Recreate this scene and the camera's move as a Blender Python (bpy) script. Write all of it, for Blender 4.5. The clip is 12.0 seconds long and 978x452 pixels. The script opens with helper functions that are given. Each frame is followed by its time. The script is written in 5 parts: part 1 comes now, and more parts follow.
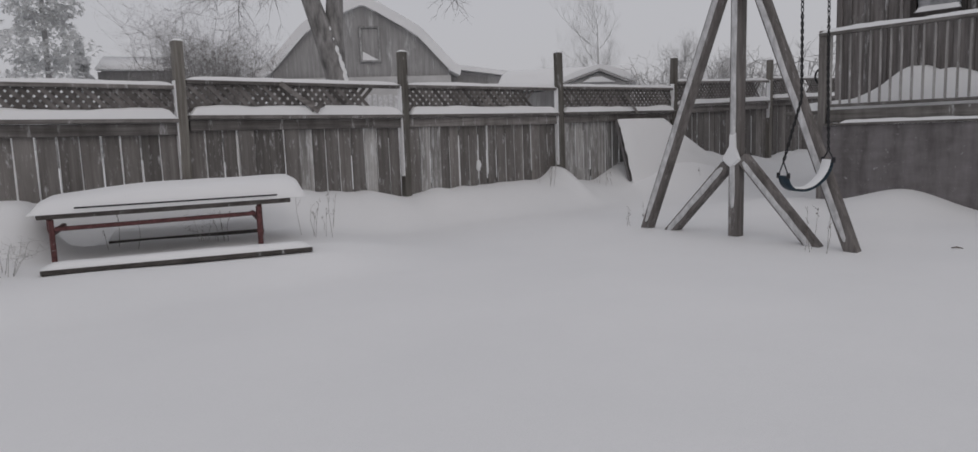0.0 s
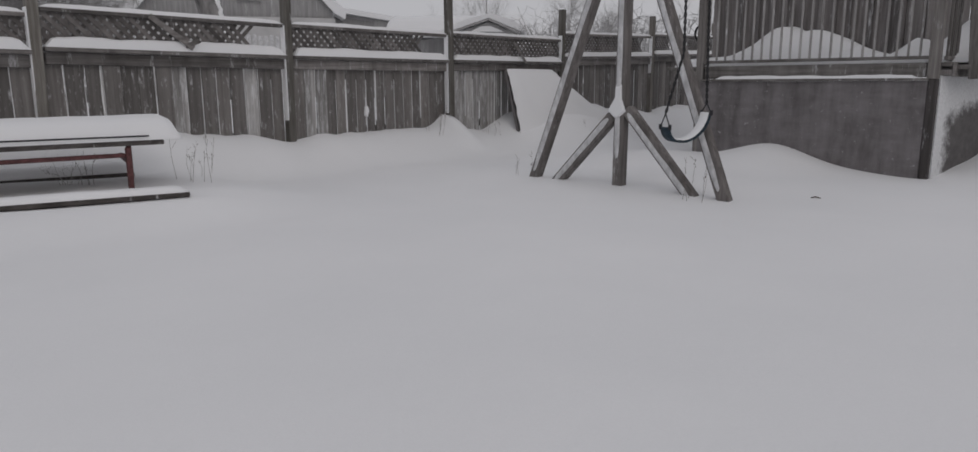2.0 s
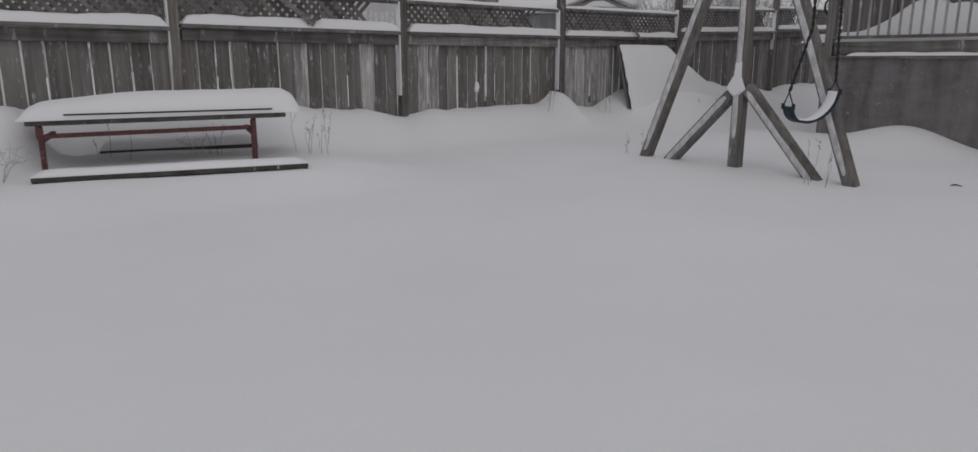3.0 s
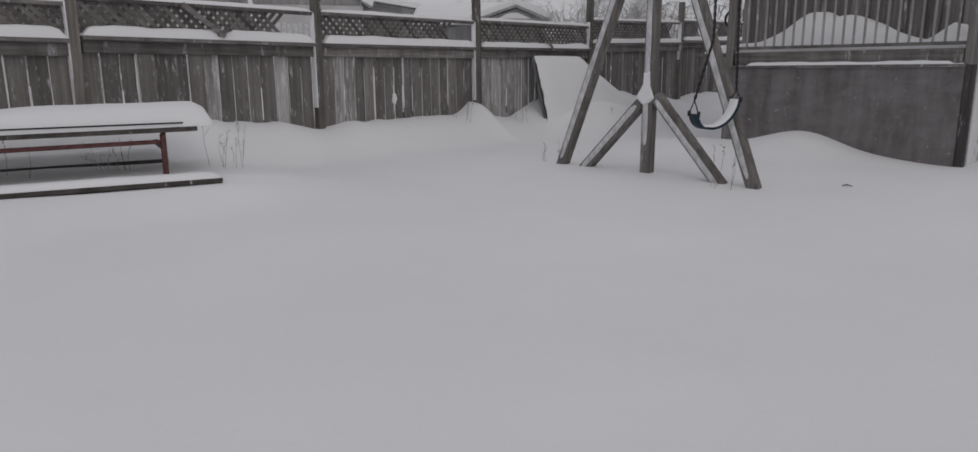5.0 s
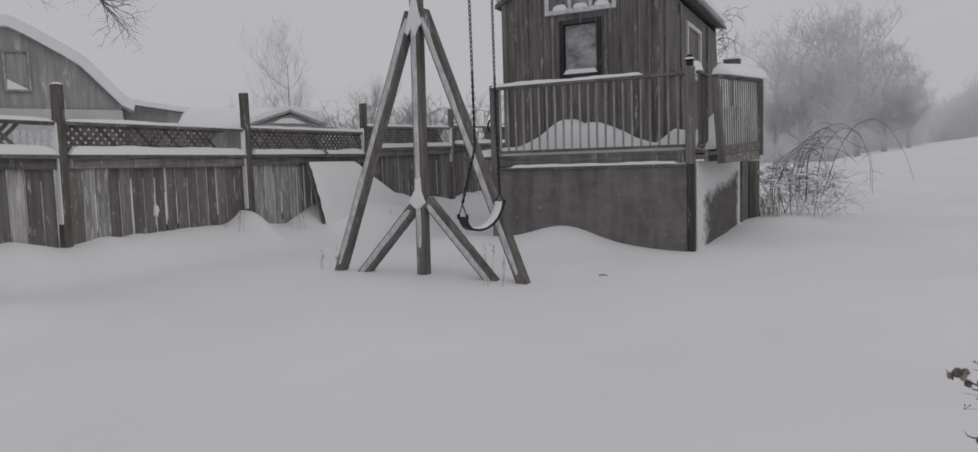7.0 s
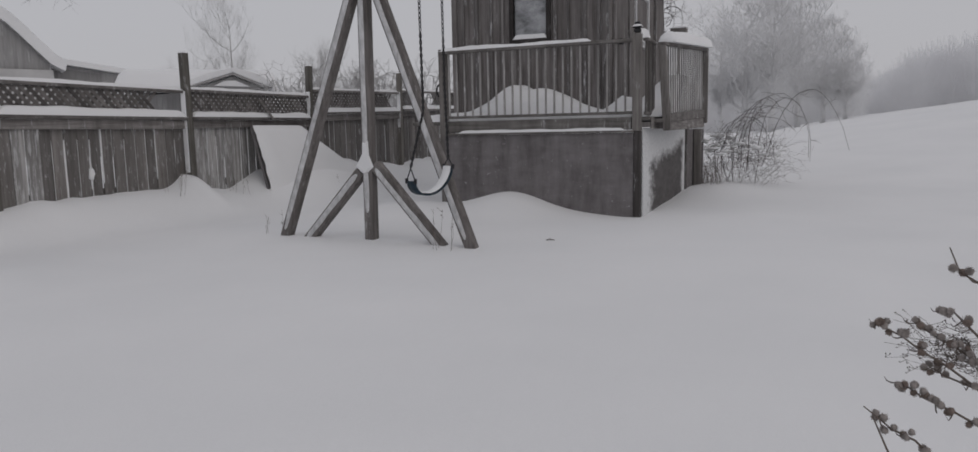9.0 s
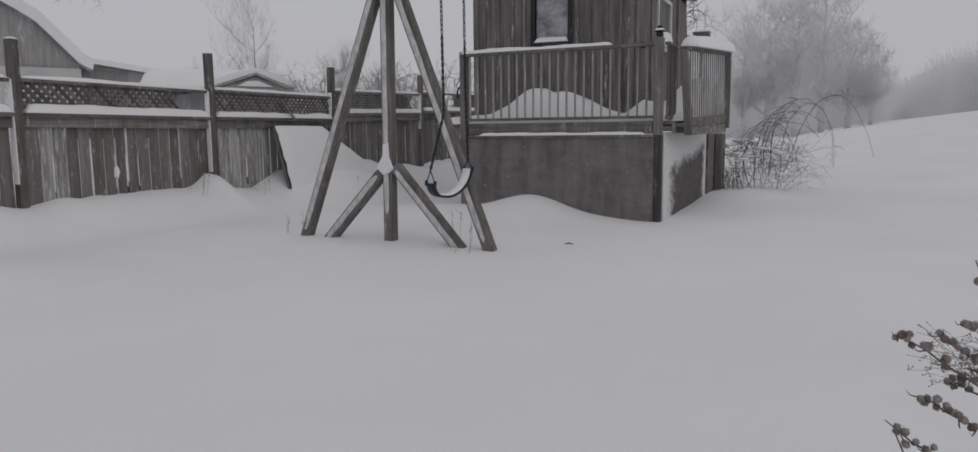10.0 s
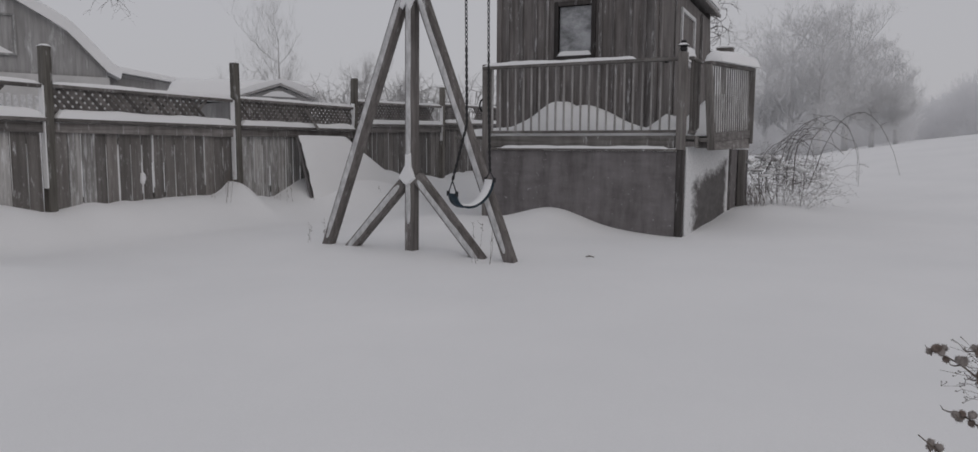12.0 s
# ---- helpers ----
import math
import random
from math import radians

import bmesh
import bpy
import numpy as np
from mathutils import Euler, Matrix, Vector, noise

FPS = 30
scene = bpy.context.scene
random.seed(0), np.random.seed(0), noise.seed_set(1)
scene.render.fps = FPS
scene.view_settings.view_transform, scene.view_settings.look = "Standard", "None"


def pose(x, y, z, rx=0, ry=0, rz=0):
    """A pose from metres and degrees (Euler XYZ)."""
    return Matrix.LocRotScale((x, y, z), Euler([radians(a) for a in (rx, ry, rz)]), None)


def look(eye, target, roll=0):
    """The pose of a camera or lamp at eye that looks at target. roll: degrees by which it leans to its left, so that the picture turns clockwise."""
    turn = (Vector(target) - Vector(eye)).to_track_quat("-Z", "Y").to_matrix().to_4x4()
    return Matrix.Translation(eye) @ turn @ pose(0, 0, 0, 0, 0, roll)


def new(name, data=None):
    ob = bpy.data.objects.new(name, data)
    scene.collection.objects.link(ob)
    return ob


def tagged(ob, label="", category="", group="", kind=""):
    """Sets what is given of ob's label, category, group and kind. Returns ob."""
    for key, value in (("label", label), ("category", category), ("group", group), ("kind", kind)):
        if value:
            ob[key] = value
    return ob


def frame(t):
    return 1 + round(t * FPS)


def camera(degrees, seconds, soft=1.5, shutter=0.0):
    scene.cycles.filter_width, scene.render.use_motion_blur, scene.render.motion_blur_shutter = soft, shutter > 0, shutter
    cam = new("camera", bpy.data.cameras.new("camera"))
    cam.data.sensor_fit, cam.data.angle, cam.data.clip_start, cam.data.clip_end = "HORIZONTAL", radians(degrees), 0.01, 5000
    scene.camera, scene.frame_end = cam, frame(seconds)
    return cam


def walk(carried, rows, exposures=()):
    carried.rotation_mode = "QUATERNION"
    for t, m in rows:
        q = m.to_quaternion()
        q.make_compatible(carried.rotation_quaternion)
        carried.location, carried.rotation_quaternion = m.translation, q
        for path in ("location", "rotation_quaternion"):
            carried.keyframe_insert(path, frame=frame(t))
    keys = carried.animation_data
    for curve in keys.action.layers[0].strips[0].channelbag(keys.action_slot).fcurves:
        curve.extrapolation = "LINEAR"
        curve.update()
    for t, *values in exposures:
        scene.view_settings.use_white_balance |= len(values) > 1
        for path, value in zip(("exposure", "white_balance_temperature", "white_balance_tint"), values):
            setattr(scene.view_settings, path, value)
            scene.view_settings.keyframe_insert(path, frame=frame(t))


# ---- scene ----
# ---- camera and walk ----
cam = camera(68.0, 12.0)
EYE = (0.0, 0.0, 0.9)
# seconds; yaw, pitch and roll in degrees; drift of the hand in metres
ROWS = [
    (0.0, -39.62, -7.16, -2.01, -0.001, 0.07, 0.014), (0.5, -45.12, -8.06, -0.38, 0.003, 0.061, 0.007),
    (1.0, -49.45, -8.67, -0.59, 0.001, 0.062, -0.004), (1.5, -50.49, -10.76, 0.02, 0.008, 0.082, -0.012),
    (2.0, -48.62, -11.17, -0.22, -0.011, 0.105, -0.021), (2.5, -41.91, -12.78, -0.1, -0.01, 0.132, -0.022),
    (2.7, -40.74, -12.66, -0.12, -0.01, 0.132, -0.022), (3.6, -40.09, -13.86, 0.28, -0.025, 0.115, -0.032),
    (4.5, -42.83, -14.38, 0.59, -0.037, 0.101, -0.041), (5.0, -46.53, -12.12, -0.36, -0.041, 0.09, -0.024),
    (5.5, -53.25, -10.18, -0.64, -0.036, 0.056, -0.002), (6.0, -55.44, -10.22, -0.89, -0.031, 0.046, 0.001),
    (6.5, -57.38, -7.29, -0.99, 0.012, 0.051, 0.032), (7.0, -63.35, -4.72, -1.66, 0.002, 0.011, 0.039),
    (7.5, -65.78, -5.29, -1.77, -0.01, -0.002, 0.027), (7.7, -66.32, -5.69, -1.71, -0.01, -0.002, 0.027),
    (8.5, -67.41, -7.09, -1.28, -0.009, -0.001, 0.019), (9.3, -66.91, -7.55, -0.94, -0.008, 0.001, 0.012),
    (9.5, -65.95, -7.39, -0.91, -0.008, 0.001, 0.012), (10.0, -65.83, -7.18, -0.51, -0.01, -0.0, 0.022),
    (10.5, -65.51, -5.94, 0.11, -0.01, 0.003, 0.024), (11.0, -64.88, -5.87, 0.18, -0.02, 0.002, 0.017),
    (11.5, -64.32, -6.26, 0.66, -0.016, 0.008, 0.011), (12.0, -64.37, -6.1, 0.34, -0.02, 0.018, 0.002),
]


def gaze(yaw, pitch, roll, shift):
    """Turn in degrees, and how far the hand has drifted from EYE in metres."""
    a, b = radians(yaw), radians(pitch)
    ahead = Vector((-math.sin(a) * math.cos(b), math.cos(a) * math.cos(b), math.sin(b)))
    eye = Vector(EYE) + Vector(shift)
    return look(eye, eye + ahead, roll)


walk(cam, [(t, gaze(y, p, r, s)) for t, y, p, r, *s in ROWS], exposures=[(0.0, 0.12), (2.5, 0.02), (4.5, -0.08), (5.0, 0.04), (5.5, 0.02), (6.5, -0.02), (7.0, 0.09), (7.5, 0.08), (9.5, 0.03), (12.0, 0.03)])

# ---- world and sun: an even overcast sky during snowfall ----
world = bpy.data.worlds.new("overcast")
scene.world = world
world.use_nodes = True
wn, wl = world.node_tree.nodes, world.node_tree.links
sky = wn.new("ShaderNodeTexSky")
sky.sky_type = "NISHITA"
sky.sun_disc = False
sky.sun_elevation, sky.sun_rotation = radians(38), radians(200)
sky.air_density, sky.dust_density = 1.0, 6.0
veil = wn.new("ShaderNodeMix")
veil.data_type = "RGBA"
veil.inputs[0].default_value = 0.93
wl.new(sky.outputs[0], veil.inputs[6])
veil.inputs[7].default_value = (4.53, 4.5, 4.74, 1)
bg = wn["Background"]
bg.inputs[1].default_value = 0.1
wl.new(veil.outputs[2], bg.inputs[0])
sun = new("sun", bpy.data.lights.new("sun", "SUN"))
sun.data.energy, sun.data.angle, sun.data.color = 0.15, radians(60), (1.0, 0.98, 0.96)
sun.matrix_world = look((-4, -8, 12), (0, 0, 0))


# ---- materials ----
def shader(name, rough=0.8, metal=0.0):
    m = bpy.data.materials.new(name)
    m.use_nodes = True
    b = m.node_tree.nodes["Principled BSDF"]
    b.inputs["Roughness"].default_value, b.inputs["Metallic"].default_value = rough, metal
    b.inputs["Specular IOR Level"].default_value = 0.3
    return m, m.node_tree.nodes, m.node_tree.links, b


def coords(n, l, scale, shift=True):
    """Object coordinates, scaled per axis and shifted by the object's random number."""
    tc = n.new("ShaderNodeTexCoord")
    mp = n.new("ShaderNodeMapping")
    mp.inputs["Scale"].default_value = scale
    l.new(tc.outputs["Object"], mp.inputs["Vector"])
    if shift:
        oi = n.new("ShaderNodeObjectInfo")
        mul = n.new("ShaderNodeMath")
        mul.operation = "MULTIPLY"
        mul.inputs[1].default_value = 37.0
        l.new(oi.outputs["Random"], mul.inputs[0])
        l.new(mul.outputs[0], mp.inputs["Location"])
    return mp.outputs[0]


def noisy(n, l, vec, scale, detail=5.0, rough=0.6):
    t = n.new("ShaderNodeTexNoise")
    t.inputs["Scale"].default_value, t.inputs["Detail"].default_value, t.inputs["Roughness"].default_value = scale, detail, rough
    l.new(vec, t.inputs["Vector"])
    return t.outputs["Fac"]


def ramp(n, l, fac, stops):
    r = n.new("ShaderNodeValToRGB")
    e = r.color_ramp.elements
    while len(e) < len(stops):
        e.new(0.5)
    for k, (p, c) in zip(e, stops):
        k.position, k.color = p, (*c, 1) if len(c) == 3 else c
    l.new(fac, r.inputs[0])
    return r.outputs[0]


def mixed(n, l, fac, a, b, mode="MIX"):
    m = n.new("ShaderNodeMix")
    m.data_type, m.blend_type = "RGBA", mode
    for sock, v in ((m.inputs[0], fac), (m.inputs[6], a), (m.inputs[7], b)):
        if hasattr(v, "is_linked"):
            l.new(v, sock)
        elif isinstance(v, (int, float)):
            sock.default_value = v
        else:
            sock.default_value = (*v, 1)
    return m.outputs[2]


def bumped(n, l, b, height, strength, dist=0.01):
    bp = n.new("ShaderNodeBump")
    bp.inputs["Strength"].default_value, bp.inputs["Distance"].default_value = strength, dist
    l.new(height, bp.inputs["Height"])
    l.new(bp.outputs[0], b.inputs["Normal"])


def wood(name, dark, light, grain=(38, 38, 1.6), frost=0.0, frost_scale=6.0, vary=0.35, rough=0.85, frost_axes=(2.2, 2.2, 0.4), stain=0.75):
    """Weathered timber: grain along one axis, stains, a shade per piece, and a dusting of blown snow."""
    m, n, l, b = shader(name, rough)
    v = coords(n, l, grain)
    g = noisy(n, l, v, 1.0, 7, 0.65)
    c = ramp(n, l, g, [(0.3, dark), (0.72, light)])
    v2 = coords(n, l, (5, 5, 1.1))
    s = noisy(n, l, v2, 1.3, 5, 0.62)
    c = mixed(n, l, stain, c, ramp(n, l, s, [(0.3, (0.5, 0.49, 0.48)), (0.52, (0.95, 0.95, 0.95)), (0.75, (1.3, 1.31, 1.32))]), "MULTIPLY")
    oi = n.new("ShaderNodeObjectInfo")
    c = mixed(n, l, 1.0, c, ramp(n, l, oi.outputs["Random"], [(0, (1 - vary,) * 3), (1, (1 + vary * 0.6,) * 3)]), "MULTIPLY")
    if frost:
        v3 = coords(n, l, frost_axes)
        f = noisy(n, l, v3, frost_scale, 9, 0.72)
        k = ramp(n, l, f, [(0.62 - 0.2 * frost, (0, 0, 0)), (0.80 - 0.1 * frost, (0.9, 0.9, 0.9))])
        c = mixed(n, l, k, c, (0.8, 0.81, 0.83))
    l.new(c, b.inputs["Base Color"])
    bumped(n, l, b, g, 0.5, 0.004)
    return m


def plain(name, col, rough=0.7, metal=0.0, scale=20.0, spread=0.25, bump=0.2, axes=(1, 1, 1), thin=0.0):
    m, n, l, b = shader(name, rough, metal)
    v = coords(n, l, axes)
    f = noisy(n, l, v, scale, 6, 0.6)
    lo, hi = [c * (1 - spread) for c in col], [min(1, c * (1 + spread)) for c in col]
    col = ramp(n, l, f, [(0.3, lo), (0.7, hi)])
    l.new(col, b.inputs["Base Color"])
    if bump:
        bumped(n, l, b, f, bump, 0.004)
    if thin:
        # translucency evens out the shading of far twigs and needles, standing for haze
        tr, mx = n.new("ShaderNodeBsdfTranslucent"), n.new("ShaderNodeMixShader")
        l.new(col, tr.inputs["Color"])
        mx.inputs[0].default_value = thin
        l.new(b.outputs[0], mx.inputs[1])
        l.new(tr.outputs[0], mx.inputs[2])
        l.new(mx.outputs[0], n["Material Output"].inputs["Surface"])
    return m


def snow_material(name, grain=140.0, bump=0.25):
    m, n, l, b = shader(name, 0.75)
    v = coords(n, l, (1, 1, 1), False)
    low = noisy(n, l, v, 0.7, 4, 0.5)
    fine = noisy(n, l, v, grain, 3, 0.6)
    c = ramp(n, l, low, [(0.3, (0.80, 0.805, 0.815)), (0.7, (0.845, 0.847, 0.855))])
    l.new(mixed(n, l, 0.25, c, ramp(n, l, fine, [(0.3, (0.9, 0.9, 0.91)), (0.7, (1, 1, 1))]), "MULTIPLY"), b.inputs["Base Color"])
    mid = noisy(n, l, coords(n, l, (1, 2.2, 1), False), 5.0, 5, 0.55)
    add = n.new("ShaderNodeMath")
    add.operation = "MULTIPLY_ADD"
    l.new(mid, add.inputs[0])
    add.inputs[1].default_value = 3.0
    l.new(fine, add.inputs[2])
    bumped(n, l, b, add.outputs[0], bump, 0.006)
    b.inputs["Specular IOR Level"].default_value = 0.15
    return m


def glass_material():
    m, n, l, b = shader("window_glass", 0.08)
    v = coords(n, l, (2, 2, 3))
    f = noisy(n, l, v, 1.6, 8, 0.7)
    l.new(ramp(n, l, f, [(0.35, (0.11, 0.115, 0.12)), (0.6, (0.42, 0.43, 0.45))]), b.inputs["Base Color"])
    b.inputs["Specular IOR Level"].default_value = 0.6
    return m


def frosted_panel():
    """Dark plywood with blown snow stuck along its top and its windward edge, ragged towards the bare patch."""
    m, n, l, b = shader("frosted_plywood", 0.85)
    v = coords(n, l, (1, 1, 1), False)
    sep = n.new("ShaderNodeSeparateXYZ")
    l.new(v, sep.inputs[0])

    def sums(op, a, c, extra=0.5):
        k = n.new("ShaderNodeMath")
        k.operation = op
        for sock, val in zip(k.inputs, (a, c)):
            if isinstance(val, (int, float)):
                sock.default_value = val
            else:
                l.new(val, sock)
        if op == "MULTIPLY_ADD":
            k.inputs[2].default_value = extra
        return k.outputs[0]

    over = sums("SUBTRACT", sep.outputs[2], sums("MULTIPLY_ADD", sep.outputs[0], 0.12, 0.46))
    edge = sums("MULTIPLY", sums("SUBTRACT", 0.45, sep.outputs[0]), 0.55)
    over = sums("MAXIMUM", over, edge)
    far = sums("MULTIPLY", sums("SUBTRACT", sep.outputs[0], 2.25), 0.9)
    over = sums("MAXIMUM", over, far)
    rag = noisy(n, l, coords(n, l, (1.4, 3, 3), False), 1.6, 9, 0.72)
    fine = noisy(n, l, v, 34, 4, 0.7)
    over = sums("ADD", over, sums("MULTIPLY", sums("SUBTRACT", rag, 0.5), 0.55))
    over = sums("ADD", over, sums("MULTIPLY", sums("SUBTRACT", fine, 0.5), 0.16))
    k = ramp(n, l, sums("MULTIPLY_ADD", over, 2.5), [(0.32, (0, 0, 0)), (0.72, (1, 1, 1))])
    grain = noisy(n, l, coords(n, l, (4, 3, 9), False), 1.0, 7, 0.65)
    ply = ramp(n, l, grain, [(0.3, (0.075, 0.070, 0.070)), (0.7, (0.14, 0.132, 0.132))])
    l.new(mixed(n, l, k, ply, ramp(n, l, fine, [(0.3, (0.56, 0.565, 0.575)), (0.7, (0.74, 0.745, 0.755))])), b.inputs["Base Color"])
    bumped(n, l, b, k, 0.6, 0.012)
    return m


SNOW = snow_material("snow")
CRUST = snow_material("wind_packed_snow", 90, 0.5)
FILM = plain("blown_snow_film", (0.56, 0.562, 0.57), 0.85, 0.0, 22, 0.28, 0.5, (1, 1, 0.5))
FENCER = wood("rimed_fence_wood", (0.2, 0.192, 0.187), (0.5, 0.49, 0.48), frost=0.6, frost_scale=14, vary=0.3)
FENCE = wood("weathered_fence_wood", (0.145, 0.134, 0.127), (0.262, 0.248, 0.239), grain=(30, 30, 1.6), frost=0.26, frost_scale=13, vary=0.32, stain=0.6, frost_axes=(2.2, 2.2, 0.8))
RAILW = wood("weathered_rail_wood", (0.115, 0.105, 0.100), (0.275, 0.260, 0.252), grain=(1.6, 38, 38), frost=0.2)
POSTW = wood("fence_post_wood", (0.109, 0.100, 0.087), (0.256, 0.243, 0.224), frost=0.15)
LATT = wood("lattice_wood", (0.105, 0.097, 0.093), (0.21, 0.196, 0.19), grain=(6, 6, 6), frost=0.1)
SWINGW = wood("swing_timber", (0.103, 0.094, 0.090), (0.240, 0.222, 0.214), grain=(30, 30, 2), frost=0.15, vary=0.1)
HOUSE = wood("playhouse_boards", (0.115, 0.104, 0.099), (0.253, 0.237, 0.233), frost=0.1, vary=0.25)
BATTEN = wood("playhouse_battens", (0.106, 0.099, 0.096), (0.267, 0.253, 0.250), frost=0.42, frost_scale=9, vary=0.3)
DECKW = wood("deck_timber", (0.109, 0.101, 0.095), (0.256, 0.241, 0.230), frost=0.16, vary=0.25)
DECKH = wood("deck_board_timber", (0.106, 0.099, 0.092), (0.232, 0.220, 0.211), grain=(30, 1.6, 30), frost=0.14, vary=0.2)
BALW = wood("pale_baluster_wood", (0.24, 0.23, 0.225), (0.43, 0.42, 0.412), frost=0.3, frost_scale=14, vary=0.15)
# dark wet window frame; on the skirt post, the corner gap's shade painted in
WETSHADEW = wood("wet_frame_and_gap_shade", (0.045, 0.04, 0.039), (0.085, 0.078, 0.076), frost=0.1)
SKIRT = wood("skirt_plywood", (0.163, 0.151, 0.153), (0.228, 0.215, 0.219), grain=(4, 3, 9), frost=0.04, frost_scale=7, frost_axes=(1, 2.5, 2.5), vary=0.05)
FROSTED = frosted_panel()
TABLEW = wood("table_planks", (0.06, 0.054, 0.05), (0.135, 0.122, 0.114), grain=(1.6, 38, 38), frost=0.1)
RED = plain("red_painted_steel", (0.12, 0.05, 0.05), 0.6, 0.0, 30, 0.45)
# boards of the far buildings, lightened to put haze into the colour
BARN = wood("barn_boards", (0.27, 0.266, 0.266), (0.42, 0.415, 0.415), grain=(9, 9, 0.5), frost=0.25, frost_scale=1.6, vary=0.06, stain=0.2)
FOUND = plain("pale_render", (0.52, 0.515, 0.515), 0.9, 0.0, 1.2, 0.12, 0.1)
# darker copy of barn_boards, the shade put into its colour
SHADEDB = wood("shaded_boards", (0.21, 0.207, 0.207), (0.3, 0.296, 0.296), grain=(9, 9, 0.5), frost=0.2, frost_scale=1.6, vary=0.06, stain=0.2)
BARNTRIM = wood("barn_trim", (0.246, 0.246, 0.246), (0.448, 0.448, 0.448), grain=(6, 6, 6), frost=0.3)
CHAIN = plain("dark_chain_steel", (0.05, 0.05, 0.055), 0.5, 0.8)
RUBBER = plain("teal_rubber", (0.018, 0.035, 0.05), 0.6, 0.0, 25, 0.4)
BLACK = plain("black_plastic", (0.025, 0.025, 0.027), 0.5)
FROSTWIG = plain("frost_furred_twigs", (0.42, 0.415, 0.41), 0.9, 0.0, 40, 0.4)
# twigs behind the fence, paler than near ones to paint in haze
FARTWIG = plain("hazed_twigs", (0.42, 0.415, 0.415), 0.9, 0.0, 3, 0.25, 0)
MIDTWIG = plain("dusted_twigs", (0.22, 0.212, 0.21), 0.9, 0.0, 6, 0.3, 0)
# near-white base: the haze of the snowfall is put into the colour
WOODS = plain("haze_pale_woods", (0.86, 0.86, 0.87), 0.95, 0.0, 0.3, 0.04, 0, thin=0.5)
# bark tone raised somewhat, as haze would at that distance
BARK = plain("bark", (0.235, 0.228, 0.225), 0.95, 0.0, 6, 0.5, 0.8, (1, 1, 0.3))
BUSH = plain("bramble_canes", (0.15, 0.135, 0.13), 0.8, 0.0, 12, 0.5)
STEM = plain("dry_brown_stem", (0.12, 0.098, 0.085), 0.85, 0.0, 30, 0.4)
BURR = plain("downy_grey_burr", (0.26, 0.235, 0.222), 0.95, 0.0, 60, 0.45, 0.6)
BURRB = plain("brown_burr_bracts", (0.17, 0.135, 0.118), 0.95, 0.0, 60, 0.4, 0.5)
# far tree twigs, haze painted in as a pale base colour
PALE = plain("haze_pale_twigs", (0.82, 0.82, 0.825), 0.95, 0.0, 0.4, 0.06, 0, thin=0.5)
# needles with snow, lightened further so that the colour holds the haze
NEEDLE = plain("snowy_hazed_needles", (0.88, 0.885, 0.885), 0.9, 0.0, 4, 0.1, 0, thin=0.55)
GLASS = glass_material()
WHITEP = plain("white_frame_paint", (0.6, 0.6, 0.61), 0.6)


# ---- building helpers ----
def thing(name, label, category, at=(0, 0, 0), group="", kind=""):
    ob = new(name)
    ob.empty_display_size = 0.1
    ob.location = at
    return tagged(ob, label, category, group, kind)


def part(name, bm, material, parent, label="", smooth=False):
    """Links a bmesh, in world coordinates, as one mesh under a thing or a part."""
    me = bpy.data.meshes.new(name)
    bm.to_mesh(me)
    bm.free()
    me.materials.append(material)
    if smooth:
        me.shade_smooth()
    ob = new(name, me)
    if parent:
        o = Vector(parent.location)
        up = parent.parent
        while up:
            o += Vector(up.location)
            up = up.parent
        me.transform(Matrix.Translation(-o))
        ob.parent = parent
    return tagged(ob, label) if label else ob


def bar(bm, p, q, w, h, side=(0, 0, 1), bevel=0.006, segs=1):
    """A squared bar from p to q, w wide across and h deep along the direction nearest to side."""
    p, q = Vector(p), Vector(q)
    z = (q - p).normalized()
    s = Vector(side)
    if abs(z.dot(s)) > 0.95:
        s = Vector((0, 1, 0)) if abs(z.y) < 0.9 else Vector((1, 0, 0))
    y = (s - z * s.dot(z)).normalized()
    x = y.cross(z)
    m = Matrix((x, y, z)).transposed().to_4x4()
    m.translation = (p + q) / 2
    r = bmesh.ops.create_cube(bm, size=1.0, matrix=m @ Matrix.Diagonal((w, h, (q - p).length, 1)))
    if bevel:
        es = {e for v in r["verts"] for e in v.link_edges}
        bmesh.ops.bevel(bm, geom=list(es), offset=bevel, segments=segs, affect="EDGES", profile=0.6)
    return bm


def block(bm, lo, hi, bevel=0.006, segs=1):
    c = [(a + b) / 2 for a, b in zip(lo, hi)]
    d = [b - a for a, b in zip(lo, hi)]
    r = bmesh.ops.create_cube(bm, size=1.0, matrix=Matrix.Translation(c) @ Matrix.Diagonal((*d, 1)))
    if bevel:
        es = {e for v in r["verts"] for e in v.link_edges}
        bmesh.ops.bevel(bm, geom=list(es), offset=min(bevel, min(d) * 0.45), segments=segs, affect="EDGES", profile=0.6)
    return bm


